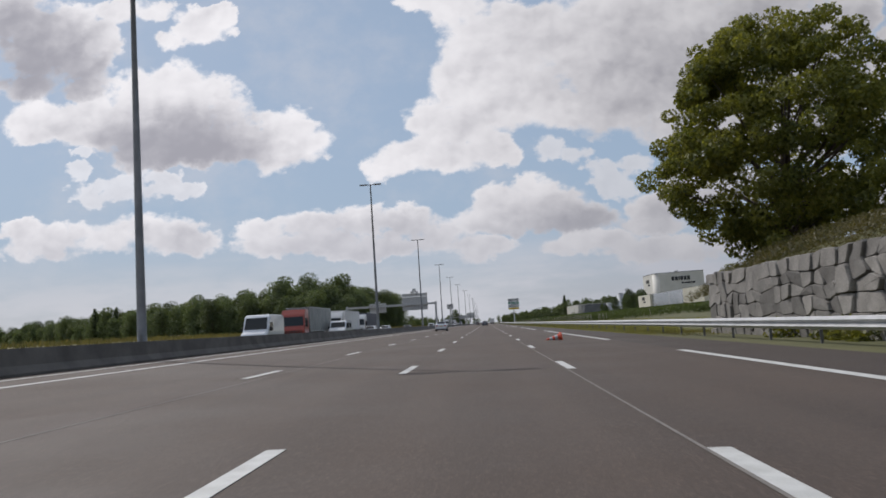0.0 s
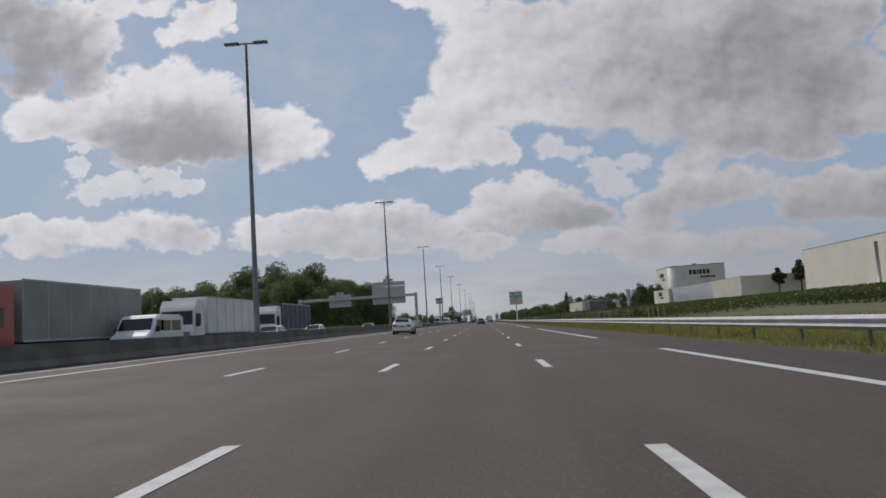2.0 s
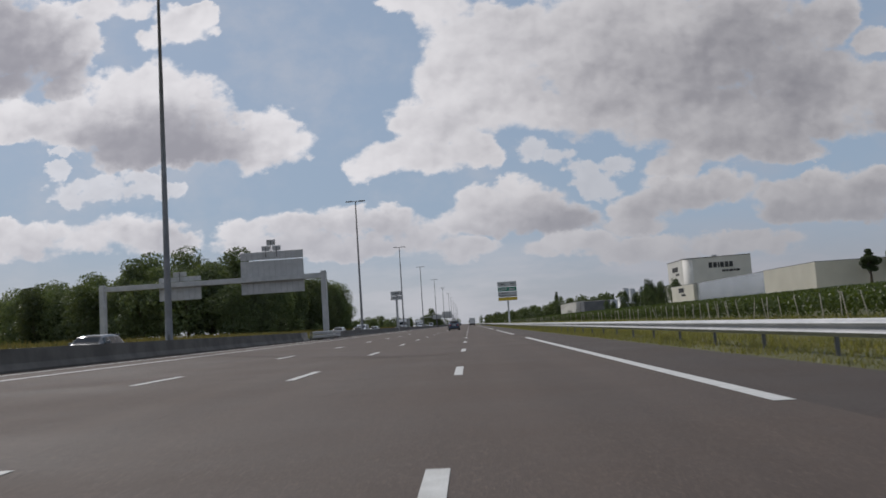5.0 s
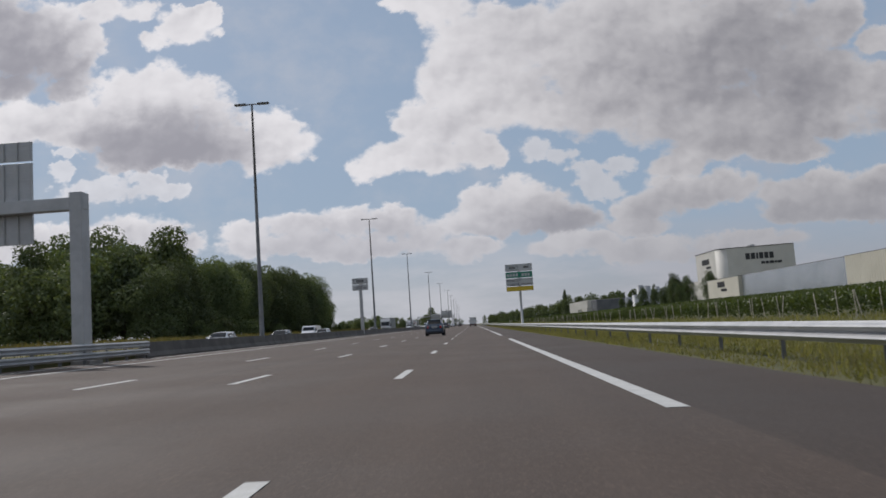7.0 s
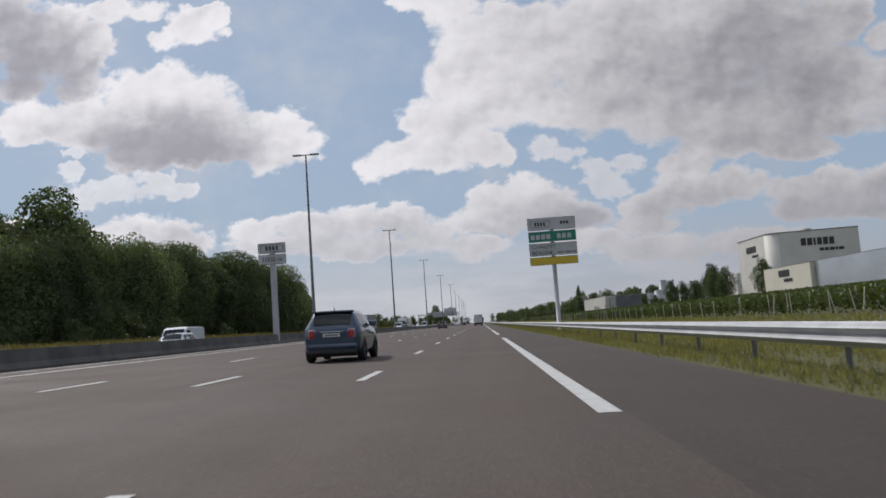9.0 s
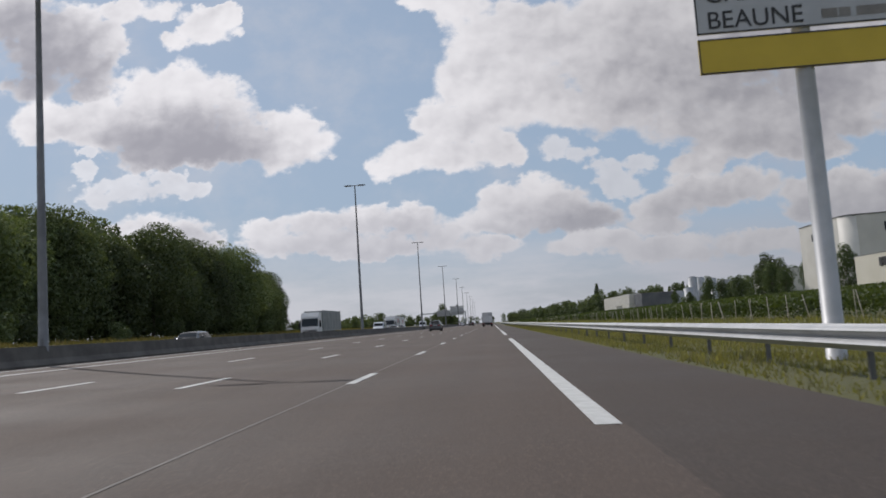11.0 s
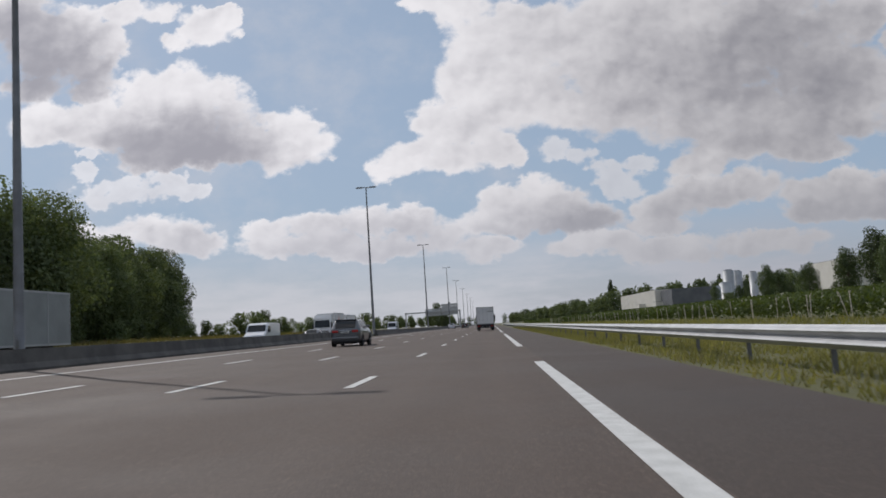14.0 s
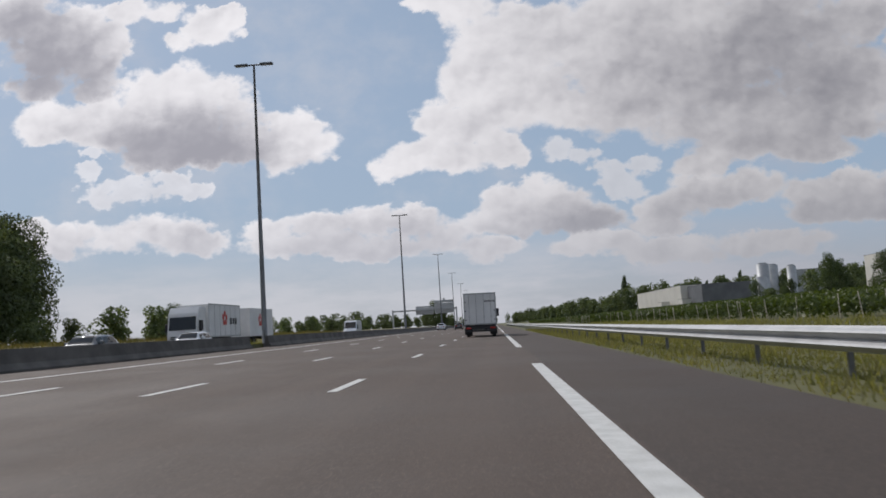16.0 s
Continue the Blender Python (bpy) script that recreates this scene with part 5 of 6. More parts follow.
def build_grass():
    """Blades and weeds on the verge, the median and the field's near edge."""
    rng = np.random.default_rng(17)

    def blades(name, n, xs, ys, h, mat, label, wide=0.02):
        x = rng.uniform(*xs, n)
        y = rng.uniform(*ys, n)
        clump = np.array([noise.noise((float(a) * 0.8, float(b) * 0.35, 2.0)) for a, b in zip(x, y)])
        z = np.array([ground_z(float(a), float(b)) if a > -11 else max(ground_z(float(a), float(b)), 0.46 if a > -14 else -9) for a, b in zip(x, y)])
        ht = h * np.clip(0.65 + 0.9 * clump + rng.normal(0, 0.25, n), 0.12, 2.0)
        a = rng.uniform(0, 6.283, n)
        dx, dy = np.cos(a) * wide, np.sin(a) * wide
        lean = rng.normal(0, 0.35, (n, 2)) * ht[:, None]
        V = np.stack([np.stack([x - dx, y - dy, z - 0.02], 1), np.stack([x + dx, y + dy, z - 0.02], 1), np.stack([x + lean[:, 0], y + lean[:, 1], z + ht], 1)], 1).reshape(-1, 3)
        me = mesh_from(name, V, np.arange(n * 3).reshape(-1, 3), mat)
        tagged(new(name, me), label, "grass", kind="stuff")

    blades("verge_grass", 180000, (10.05, 17.0), (42, 520), 0.15, M["leaf_grass"], "green grass of the verge under the guardrail", 0.022)
    blades("verge_straw", 56000, (9.95, 14.0), (36, 520), 0.20, M["leaf_dry"], "dry straw-coloured grass along the shoulder's edge", 0.014)
    blades("bank_grass", 50000, (17.0, 26.0), (40, 560), 0.32, M["leaf_grass"], "taller green grass before the vineyard", 0.05)
    blades("median_grass", 26000, (-13.3, -12.1), (0, 620), 0.42, M["leaf_grass"], "uneven green weeds growing behind the median barrier", 0.035)
    blades("field_grass", 60000, (-52, -31.5), (40, 640), 0.55, M["leaf_crest"], "tall dull green grass along the opposite verge", 0.07)


build_grass()

# ================= vehicles =================
def wheel_parts(parent, x, y, r, w, rim_mat=None, spokes=10):
    """A tyre with its rim, spokes and hub; the outside faces away from the middle."""
    s = 1 if x > 0 else -1
    bm = bmesh.new()
    prof = ((-w / 2, r * 0.62), (-w / 2, r * 0.93), (-w / 2 + 0.03, r), (w / 2 - 0.03, r), (w / 2, r * 0.93), (w / 2, r * 0.62))
    n = 28
    rings = [[bm.verts.new((a, q * math.cos(2 * math.pi * i / n), q * math.sin(2 * math.pi * i / n))) for a, q in prof] for i in range(n)]
    for i in range(n):
        for j in range(len(prof)):
            f = bm.faces.new((rings[i][j], rings[(i + 1) % n][j], rings[(i + 1) % n][(j + 1) % len(prof)], rings[i][(j + 1) % len(prof)]))
            f.smooth = True
    bmesh.ops.recalc_face_normals(bm, faces=bm.faces)
    tyre = part("wheel", bm, M["rubber"], parent)
    tyre.location = (x, y, r)
    bm = bmesh.new()
    face = s * (w / 2 - 0.03)
    tube(bm, [(face - s * 0.06, 0, 0), (face - s * 0.05, 0, 0)], [r * 0.63, r * 0.63], 24)
    for i in range(spokes):
        a = 2 * math.pi * i / spokes
        m = Matrix.Rotation(a, 4, "X")
        q = bmesh.ops.create_cube(bm, size=1.0)
        for vtx in q["verts"]:
            c = vtx.co
            vtx.co = m @ Vector((face - s * 0.02 + c.x * 0.02, c.y * r * 0.085, r * 0.34 + c.z * r * 0.52))
    tube(bm, [(face - s * 0.04, 0, 0), (face + s * 0.01, 0, 0)], [r * 0.15, r * 0.12], 14)
    rim = part("rim", bm, rim_mat or M["chrome"], tyre)
    return tyre


def build_car(name, label, paint, S, W, wheels, r, at, plate="plate", tall_lamp=False, trim=True, group="", rails=False, spokes=10):
    """Lofted body. S: stations (y, underside, belt, top, half width at the belt, half width at the top), rear first."""
    car = thing(name, label, "car", group, at=at)
    # finer stations by smooth interpolation
    ys = [s[0] for s in S]
    fine = sorted(set(list(np.linspace(ys[0], ys[-1], 64)) + ys))

    def st(y):
        """A station between two given ones, along a smooth curve with no overshoot."""
        i = min(max(int(np.searchsorted(ys, y)) - 1, 0), len(ys) - 2)
        h, out = ys[i + 1] - ys[i], []
        f = min(max((y - ys[i]) / h, 0.0), 1.0)
        for c in range(6):
            def slope(j):
                if j == 0 or j == len(ys) - 1:
                    return 0.0 if c > 3 else (S[min(j + 1, len(ys) - 1)][c] - S[max(j - 1, 0)][c]) / (ys[min(j + 1, len(ys) - 1)] - ys[max(j - 1, 0)])
                p, q = (S[j][c] - S[j - 1][c]) / (ys[j] - ys[j - 1]), (S[j + 1][c] - S[j][c]) / (ys[j + 1] - ys[j])
                return 0.0 if p * q <= 0 else 2 * p * q / (p + q)
            v0, v1, m0, m1 = S[i][c], S[i + 1][c], slope(i) * h, slope(i + 1) * h
            out.append(v0 * (2 * f ** 3 - 3 * f * f + 1) + m0 * (f ** 3 - 2 * f * f + f) + v1 * (3 * f * f - 2 * f ** 3) + m1 * (f ** 3 - f * f))
        return out

    def section(y):
        _, zb, zl, zt, wb, wt = st(y)
        m = zb + (zl - zb) * 0.45
        d, hi = zl - zb, zt - zl
        half = [(0.0, zb), (wb * 0.78, zb), (wb * 0.92, zb + d * 0.06), (wb * 0.975, zb + d * 0.20), (wb * 0.998, m), (wb, zl - d * 0.30), (wb * 0.992, zl - d * 0.12), (wb * 0.96, zl),
                (wt + (wb * 0.96 - wt) * 0.62, zl + hi * 0.36), (wt + (wb * 0.96 - wt) * 0.26, zl + hi * 0.68), (wt, zl + hi * 0.86), (wt * 0.93, zl + hi * 0.945), (wt * 0.78, zt - hi * 0.012), (wt * 0.45, zt + 0.008), (0.0, zt + 0.015)]
        return [(x, z) for x, z in half] + [(-x, z) for x, z in half[-2:0:-1]]

    bm = bmesh.new()
    rows = [[bm.verts.new((x, y, z)) for x, z in section(y)] for y in fine]
    n = len(rows[0])
    for r0, r1 in zip(rows, rows[1:]):
        for j in range(n):
            f = bm.faces.new((r0[j], r0[(j + 1) % n], r1[(j + 1) % n], r1[j]))
            f.smooth = True
    bm.faces.new(rows[0])
    bm.faces.new(list(reversed(rows[-1])))
    bmesh.ops.recalc_face_normals(bm, faces=bm.faces)
    body = part("body", bm, paint, car)

    def side_pt(y, level, s, off=0.012):
        _, zb, zl, zt, wb, wt = st(y)
        a = (wb * 0.96, zl)
        b = (wt, zl + (zt - zl) * 0.86)
        return (s * (a[0] + (b[0] - a[0]) * level + off), y, a[1] + (b[1] - a[1]) * level)

    def top_pt(y, f, off=0.014):
        _, zb, zl, zt, wb, wt = st(y)
        x = wt * 0.90 * f
        return (x, y, zt + off + 0.012 * (1 - abs(f)) - (zt - zl) * 0.05 * f * f)

    cab = [s for s in S if s[3] - s[2] > 0.12]
    ya, yb = cab[0][0], cab[-1][0]
    roof0 = min(s[0] for s in S if s[3] > max(q[3] for q in S) - 0.07)
    roof1 = max(s[0] for s in S if s[3] > max(q[3] for q in S) - 0.07)
    yn = [s[0] for s in S if s[0] > yb][0]
    # side windows
    cuts = np.linspace(roof0 - (roof0 - ya) * 0.25, yb + (yn - yb) * 0.35, 4)
    for s in (-1, 1):
        for a, b in zip(cuts, cuts[1:]):
            bm = bmesh.new()
            cols = [[bm.verts.new(side_pt(y, l, s)) for l in (0.10, 0.5, 0.90)] for y in np.linspace(a + 0.035, b - 0.035, 6)]
            for c0, c1 in zip(cols, cols[1:]):
                for j in range(2):
                    bm.faces.new((c0[j], c1[j], c1[j + 1], c0[j + 1]))
            bmesh.ops.recalc_face_normals(bm, faces=bm.faces)
            part("side_window", bm, M["glass"], body)
        bm = bmesh.new()          # door mirror
        yv = yb - (yb - roof1) * 0.35
        p = side_pt(yv, 0.12, s)
        box(bm, min(p[0], p[0] + s * 0.24), max(p[0], p[0] + s * 0.24), yv - 0.05, yv + 0.09, p[2] - 0.02, p[2] + 0.15, 0.04)
        part("door_mirror", bm, paint, car)
        for hy in (cuts[1] - 0.12, cuts[2] - 0.12):
            bm = bmesh.new()
            q = st(hy)
            box(bm, min(s * q[4] * 0.985, s * (q[4] + 0.02)), max(s * q[4] * 0.985, s * (q[4] + 0.02)), hy - 0.10, hy + 0.08, q[2] - 0.14, q[2] - 0.10, 0.008)
            part("door_handle", bm, M["chrome"] if trim else paint, car)
    # rear window and windscreen
    yr = [s for s in S if s[3] - s[2] > 0.05][0][0]
    for nm, y0, y1 in (("rear_window", yr + 0.015, roof0 - (roof0 - yr) * 0.10), ("windscreen", roof1 + (yb - roof1) * 0.25, yn - 0.06)):
        bm = bmesh.new()
        steps = sorted(set(list(np.linspace(y0, y1, 8)) + [y for y in fine if y0 < y < y1]))
        push = -0.02 if nm == "rear_window" else 0.015
        cols = [[bm.verts.new(Vector(top_pt(y, f)) + Vector((0, push, 0.006))) for f in (-1, -0.5, 0, 0.5, 1)] for y in steps]
        for c0, c1 in zip(cols, cols[1:]):
            for j in range(4):
                f = bm.faces.new((c0[j], c0[j + 1], c1[j + 1], c1[j]))
                f.smooth = True
        bmesh.ops.recalc_face_normals(bm, faces=bm.faces)
        part(nm, bm, M["glass"], body)
    # rear: lamps, plate, bumper, exhaust
    q0 = S[1]
    zl = S[1][2]
    for s in (-1, 1):
        bm = bmesh.new()
        if tall_lamp:
            box(bm, min(s * q0[4] * 0.68, s * q0[4] * 0.94), max(s * q0[4] * 0.68, s * q0[4] * 0.94), -0.02, 0.16, zl - 0.24, zl + 0.02, 0.05)
        else:
            box(bm, min(s * q0[4] * 0.52, s * q0[4] * 1.0), max(s * q0[4] * 0.52, s * q0[4] * 1.0), -0.025, 0.22, zl - 0.17, zl - 0.01, 0.04)
        lamp = part("tail_lamp", bm, M["lamp_red"], car)
        if tall_lamp:
            bm = bmesh.new()
            box(bm, min(s * q0[4] * 0.66, s * q0[4] * 0.96), max(s * q0[4] * 0.66, s * q0[4] * 0.96), -0.008, 0.13, zl - 0.26, zl + 0.04, 0.05)
            part("lamp_surround", bm, M["chrome"], lamp)
        bm = bmesh.new()
        L = S[-1][0]
        box(bm, min(s * W * 0.55, s * W * 0.92), max(s * W * 0.55, s * W * 0.92), L - 0.32, L - 0.05, 0.60, 0.74, 0.04)
        part("headlamp", bm, M["chrome"], car)
    bm = bmesh.new()
    box(bm, -0.26, 0.26, -0.05, 0.0, zl - 0.20, zl - 0.09, 0.006)
    pl = part("number_plate", bm, M[plate], car, "plain number plate")
    bm = bmesh.new()
    for i in range(6):
        box(bm, -0.20 + i * 0.07, -0.155 + i * 0.07, -0.056, -0.049, zl - 0.175, zl - 0.115)
    part("plate_bars", bm, M["letters"], pl)
    bm = bmesh.new()
    box(bm, -0.34, 0.34, -0.035, 0.01, zl - 0.055, zl - 0.025, 0.01)
    part("tailgate_strip", bm, M["chrome"] if trim else paint, car)
    bm = bmesh.new()
    box(bm, -W * 0.86, W * 0.86, -0.04, 0.4, S[0][1] - 0.08, S[0][1] + 0.13, 0.085)
    part("rear_bumper", bm, paint, car)
    bm = bmesh.new()
    box(bm, -W * 0.84, W * 0.84, -0.05, 0.4, S[0][1] - 0.19, S[0][1] - 0.065, 0.03)
    part("bumper_lip", bm, M["dark"], car)
    bm = bmesh.new()
    box(bm, -S[4][5] * 0.98, S[4][5] * 0.98, roof0 - 0.16, roof0 + 0.12, st(roof0)[3] - 0.02, st(roof0)[3] + 0.035, 0.02)
    part("roof_spoiler", bm, paint, car)
    bm = bmesh.new()
    box(bm, -W * 0.80, W * 0.80, 0.25, S[-1][0] - 0.35, 0.17, 0.34, 0.03)
    part("underbody", bm, M["dark"], car)
    for y in wheels:
        for s in (-1, 1):
            bm = bmesh.new()      # arch lip
            n2 = 18
            for i in range(n2):
                a0, a1 = math.pi * (i / n2 * 1.16 - 0.08), math.pi * ((i + 1) / n2 * 1.16 - 0.08)
                vs = []
                for a, rr in ((a0, r + 0.005), (a1, r + 0.005), (a1, r + 0.055), (a0, r + 0.055)):
                    vs.append(bm.verts.new((s * (W + 0.004), y + rr * math.cos(a), r + rr * math.sin(a))))
                f = bm.faces.new(vs)
                e = bmesh.ops.extrude_face_region(bm, geom=[f])
                bmesh.ops.translate(bm, vec=(-s * 0.10, 0, 0), verts=[v for v in e["geom"] if isinstance(v, bmesh.types.BMVert)])
            part("wheel_arch", bm, M["dark"], car)
            wheel_parts(car, s * (W - 0.088), y, r, 0.225, spokes=spokes)
    if rails:
        for s in (-1, 1):
            bm = bmesh.new()
            h = max(q[3] for q in S)
            wt = S[5][5]
            tube(bm, [(s * wt * 0.9, roof0 + 0.05, h - 0.04), (s * wt * 0.92, roof0 + 0.25, h + 0.05), (s * wt * 0.92, roof1 - 0.1, h + 0.05), (s * wt * 0.9, roof1 + 0.1, h - 0.05)], [0.02] * 4, 6)
            part("roof_rail", bm, M["chrome"], car)
            ends = np.linspace(cuts[0], cuts[-1], 14)
            bm = bmesh.new()
            tube(bm, [side_pt(y, 0.07, s, 0.016) for y in ends], [0.012] * 14, 6)
            tube(bm, [side_pt(y, 0.92, s, 0.016) for y in ends], [0.012] * 14, 6)
            part("window_trim", bm, M["chrome"], body)
    bm = bmesh.new()
    hh = st(roof0 + 0.2)[3]
    tube(bm, [(0, roof0 + 0.2, hh), (0, roof0 + 0.05, hh + 0.16)], [0.02, 0.006], 6)
    part("aerial", bm, M["dark"], car)
    return car


# (y, underside, belt, top, half width at belt, half width at top), rear first
WAGON = ((0.0, 0.42, 0.86, 0.87, 0.80, 0.66), (0.06, 0.30, 0.93, 0.97, 0.87, 0.68), (0.16, 0.24, 0.96, 1.12, 0.895, 0.68), (0.36, 0.20, 0.97, 1.36, 0.905, 0.655), (0.52, 0.19, 0.97, 1.43, 0.905, 0.645),
         (1.4, 0.18, 0.96, 1.47, 0.905, 0.655), (2.3, 0.18, 0.95, 1.45, 0.905, 0.65), (2.55, 0.18, 0.95, 1.41, 0.905, 0.655), (3.25, 0.18, 0.94, 1.0, 0.90, 0.72), (3.45, 0.18, 0.92, 0.95, 0.895, 0.74), (4.2, 0.20, 0.80, 0.83, 0.86, 0.68), (4.5, 0.26, 0.66, 0.68, 0.74, 0.58), (4.62, 0.36, 0.55, 0.56, 0.60, 0.48))
CROSS = ((0.0, 0.46, 0.90, 0.93, 0.64, 0.55), (0.04, 0.37, 0.98, 1.02, 0.76, 0.60), (0.11, 0.31, 1.04, 1.12, 0.835, 0.635), (0.22, 0.27, 1.07, 1.29, 0.875, 0.65), (0.35, 0.25, 1.08, 1.44, 0.895, 0.645), (0.50, 0.24, 1.08, 1.555, 0.90, 0.64),
         (1.2, 0.22, 1.07, 1.61, 0.90, 0.65), (2.0, 0.22, 1.05, 1.59, 0.90, 0.645), (2.4, 0.22, 1.04, 1.54, 0.90, 0.65), (3.05, 0.22, 1.02, 1.10, 0.895, 0.75), (3.25, 0.22, 1.01, 1.05, 0.89, 0.76), (3.9, 0.25, 0.90, 0.94, 0.85, 0.70), (4.15, 0.30, 0.76, 0.78, 0.76, 0.62), (4.25, 0.40, 0.62, 0.63, 0.60, 0.48))
SUV = tuple((y * 1.12, a * 1.05, b * 1.05, c * 1.065, d * 1.065, e * 1.08) for y, a, b, c, d, e in CROSS)
HATCH = tuple((y * 0.97, a * 0.92, b * 0.93, c * 0.93, d * 0.99, e) for y, a, b, c, d, e in CROSS)


def on_road(x, y, turn=0.0):
    return pose(x, y, road_z(x) if x > -12 else 0.15, 0, math.degrees(math.atan(0.018)) if x > -3.6 else (2.5 if x > -12 else 0), turn)


build_car("estate_car", "white estate car with yellow rear plate in the fast lane", M["car_white"], WAGON, 0.905, (0.85, 3.65), 0.325, on_road(-5.4, 124.2), "plate_yellow", False, False)
build_car("crossover_car", "dark blue compact crossover car with square red tail lamps", M["car_blue"], CROSS, 0.90, (0.80, 3.37), 0.345, on_road(1.25, 259.0), "plate", True, True, spokes=14)
build_car("suv", "dark grey large sport utility car with chrome roof rails", M["car_grey"], SUV, 0.96, (0.90, 3.78), 0.375, on_road(-3.0, 414.5), "plate", False, True, rails=True, spokes=5)
build_car("hatchback_car", "white hatchback car far ahead on the motorway", M["car_white"], HATCH, 0.89, (0.78, 3.27), 0.32, on_road(-5.4, 590.0), "plate", False, False, group="cars far ahead")
build_car("hatchback_car", "black hatchback car far ahead on the motorway", M["car_black"], HATCH, 0.89, (0.78, 3.27), 0.32, on_road(-1.8, 596.0), "plate", False, False, group="cars far ahead")
for i, (x, y, p) in enumerate(((-15.3, 118, "car_white"), (-15.2, 134, "car_white"), (-15.4, 268, "car_grey"), (-15.3, 291, "car_white"), (-15.4, 248, "car_white"), (-15.3, 345, "car_grey"), (-15.4, 462, "car_grey"), (-15.2, 476, "car_white"), (-15.3, 172, "car_grey"))):
    build_car("oncoming_car", ("white" if p == "car_white" else "grey") + " small car driving on the opposite carriageway", M[p], HATCH, 0.89, (0.78, 3.27), 0.32, on_road(x, y, 180), "plate", False, False, group="cars on the opposite carriageway")


def lorry_wheel(parent, x, y):
    wheel_parts(parent, x, y, 0.50, 0.30, M["zinc_dark"], 8)


def build_cab(parent, paint, y1, h, tall=True):
    """A forward-control cab whose front is at y1 and which looks along +y."""
    W, y0 = 1.24, y1 - 2.1
    bm = bmesh.new()
    prof = ((y0, 0.75), (y1, 0.55), (y1 + 0.04, 1.3), (y1 - 0.06, 1.75), (y1 - 0.30, h - 0.55), (y1 - 0.75, h), (y0, h))
    a = [bm.verts.new((-W, y, z)) for y, z in prof]
    b = [bm.verts.new((W, y, z)) for y, z in prof]
    bm.faces.new(a), bm.faces.new(list(reversed(b)))
    for i in range(len(prof)):
        j = (i + 1) % len(prof)
        bm.faces.new((a[i], b[i], b[j], a[j]))
    bmesh.ops.recalc_face_normals(bm, faces=bm.faces)
    bmesh.ops.bevel(bm, geom=bm.edges[:], offset=0.06, segments=2, affect="EDGES")
    cab = part("cab", bm, paint, parent)
    wz = min(h - 0.75, 2.85)
    bm = bmesh.new()
    slope = 0.24 / (h - 2.3)
    yy = lambda z: y1 - 0.06 - (z - 1.75) * slope + 0.022
    vs = [bm.verts.new((x, yy(z), z)) for x, z in ((-1.12, 1.8), (1.12, 1.8), (1.08, wz), (-1.08, wz))]
    bm.faces.new(vs)
    e = bmesh.ops.extrude_face_region(bm, geom=bm.faces[:])
    bmesh.ops.translate(bm, vec=(0, -0.015, 0), verts=[v for v in e["geom"] if isinstance(v, bmesh.types.BMVert)])
    bmesh.ops.recalc_face_normals(bm, faces=bm.faces)
    part("windscreen", bm, M["glass"], cab)
    bm = bmesh.new()
    for i in range(4):
        box(bm, -0.95, 0.95, y1 + 0.02, y1 + 0.06, 0.80 + i * 0.14, 0.88 + i * 0.14, 0.01)
    part("grille", bm, M["dark"], cab)
    bm = bmesh.new()
    box(bm, -W, W, y1 - 0.15, y1 + 0.10, 0.35, 0.72, 0.06)
    part("bumper", bm, paint, cab)
    for s in (-1, 1):
        bm = bmesh.new()
        box(bm, min(s * W, s * (W + 0.02)), max(s * W, s * (W + 0.02)), y0 + 0.75, y1 - 0.42, 1.75, 2.55, 0.008)
        part("side_window", bm, M["glass"], cab)
        bm = bmesh.new()
        box(bm, min(s * (W + 0.05), s * (W + 0.28)), max(s * (W + 0.05), s * (W + 0.28)), y1 - 0.42, y1 - 0.28, 1.65, 2.35, 0.04)
        part("mirror", bm, M["dark"], cab)
        bm = bmesh.new()
        box(bm, min(s * 0.72, s * 1.14), max(s * 0.72, s * 1.14), y1 + 0.06, y1 + 0.12, 0.46, 0.64, 0.03)
        part("headlamp", bm, M["chrome"], cab)
    return cab


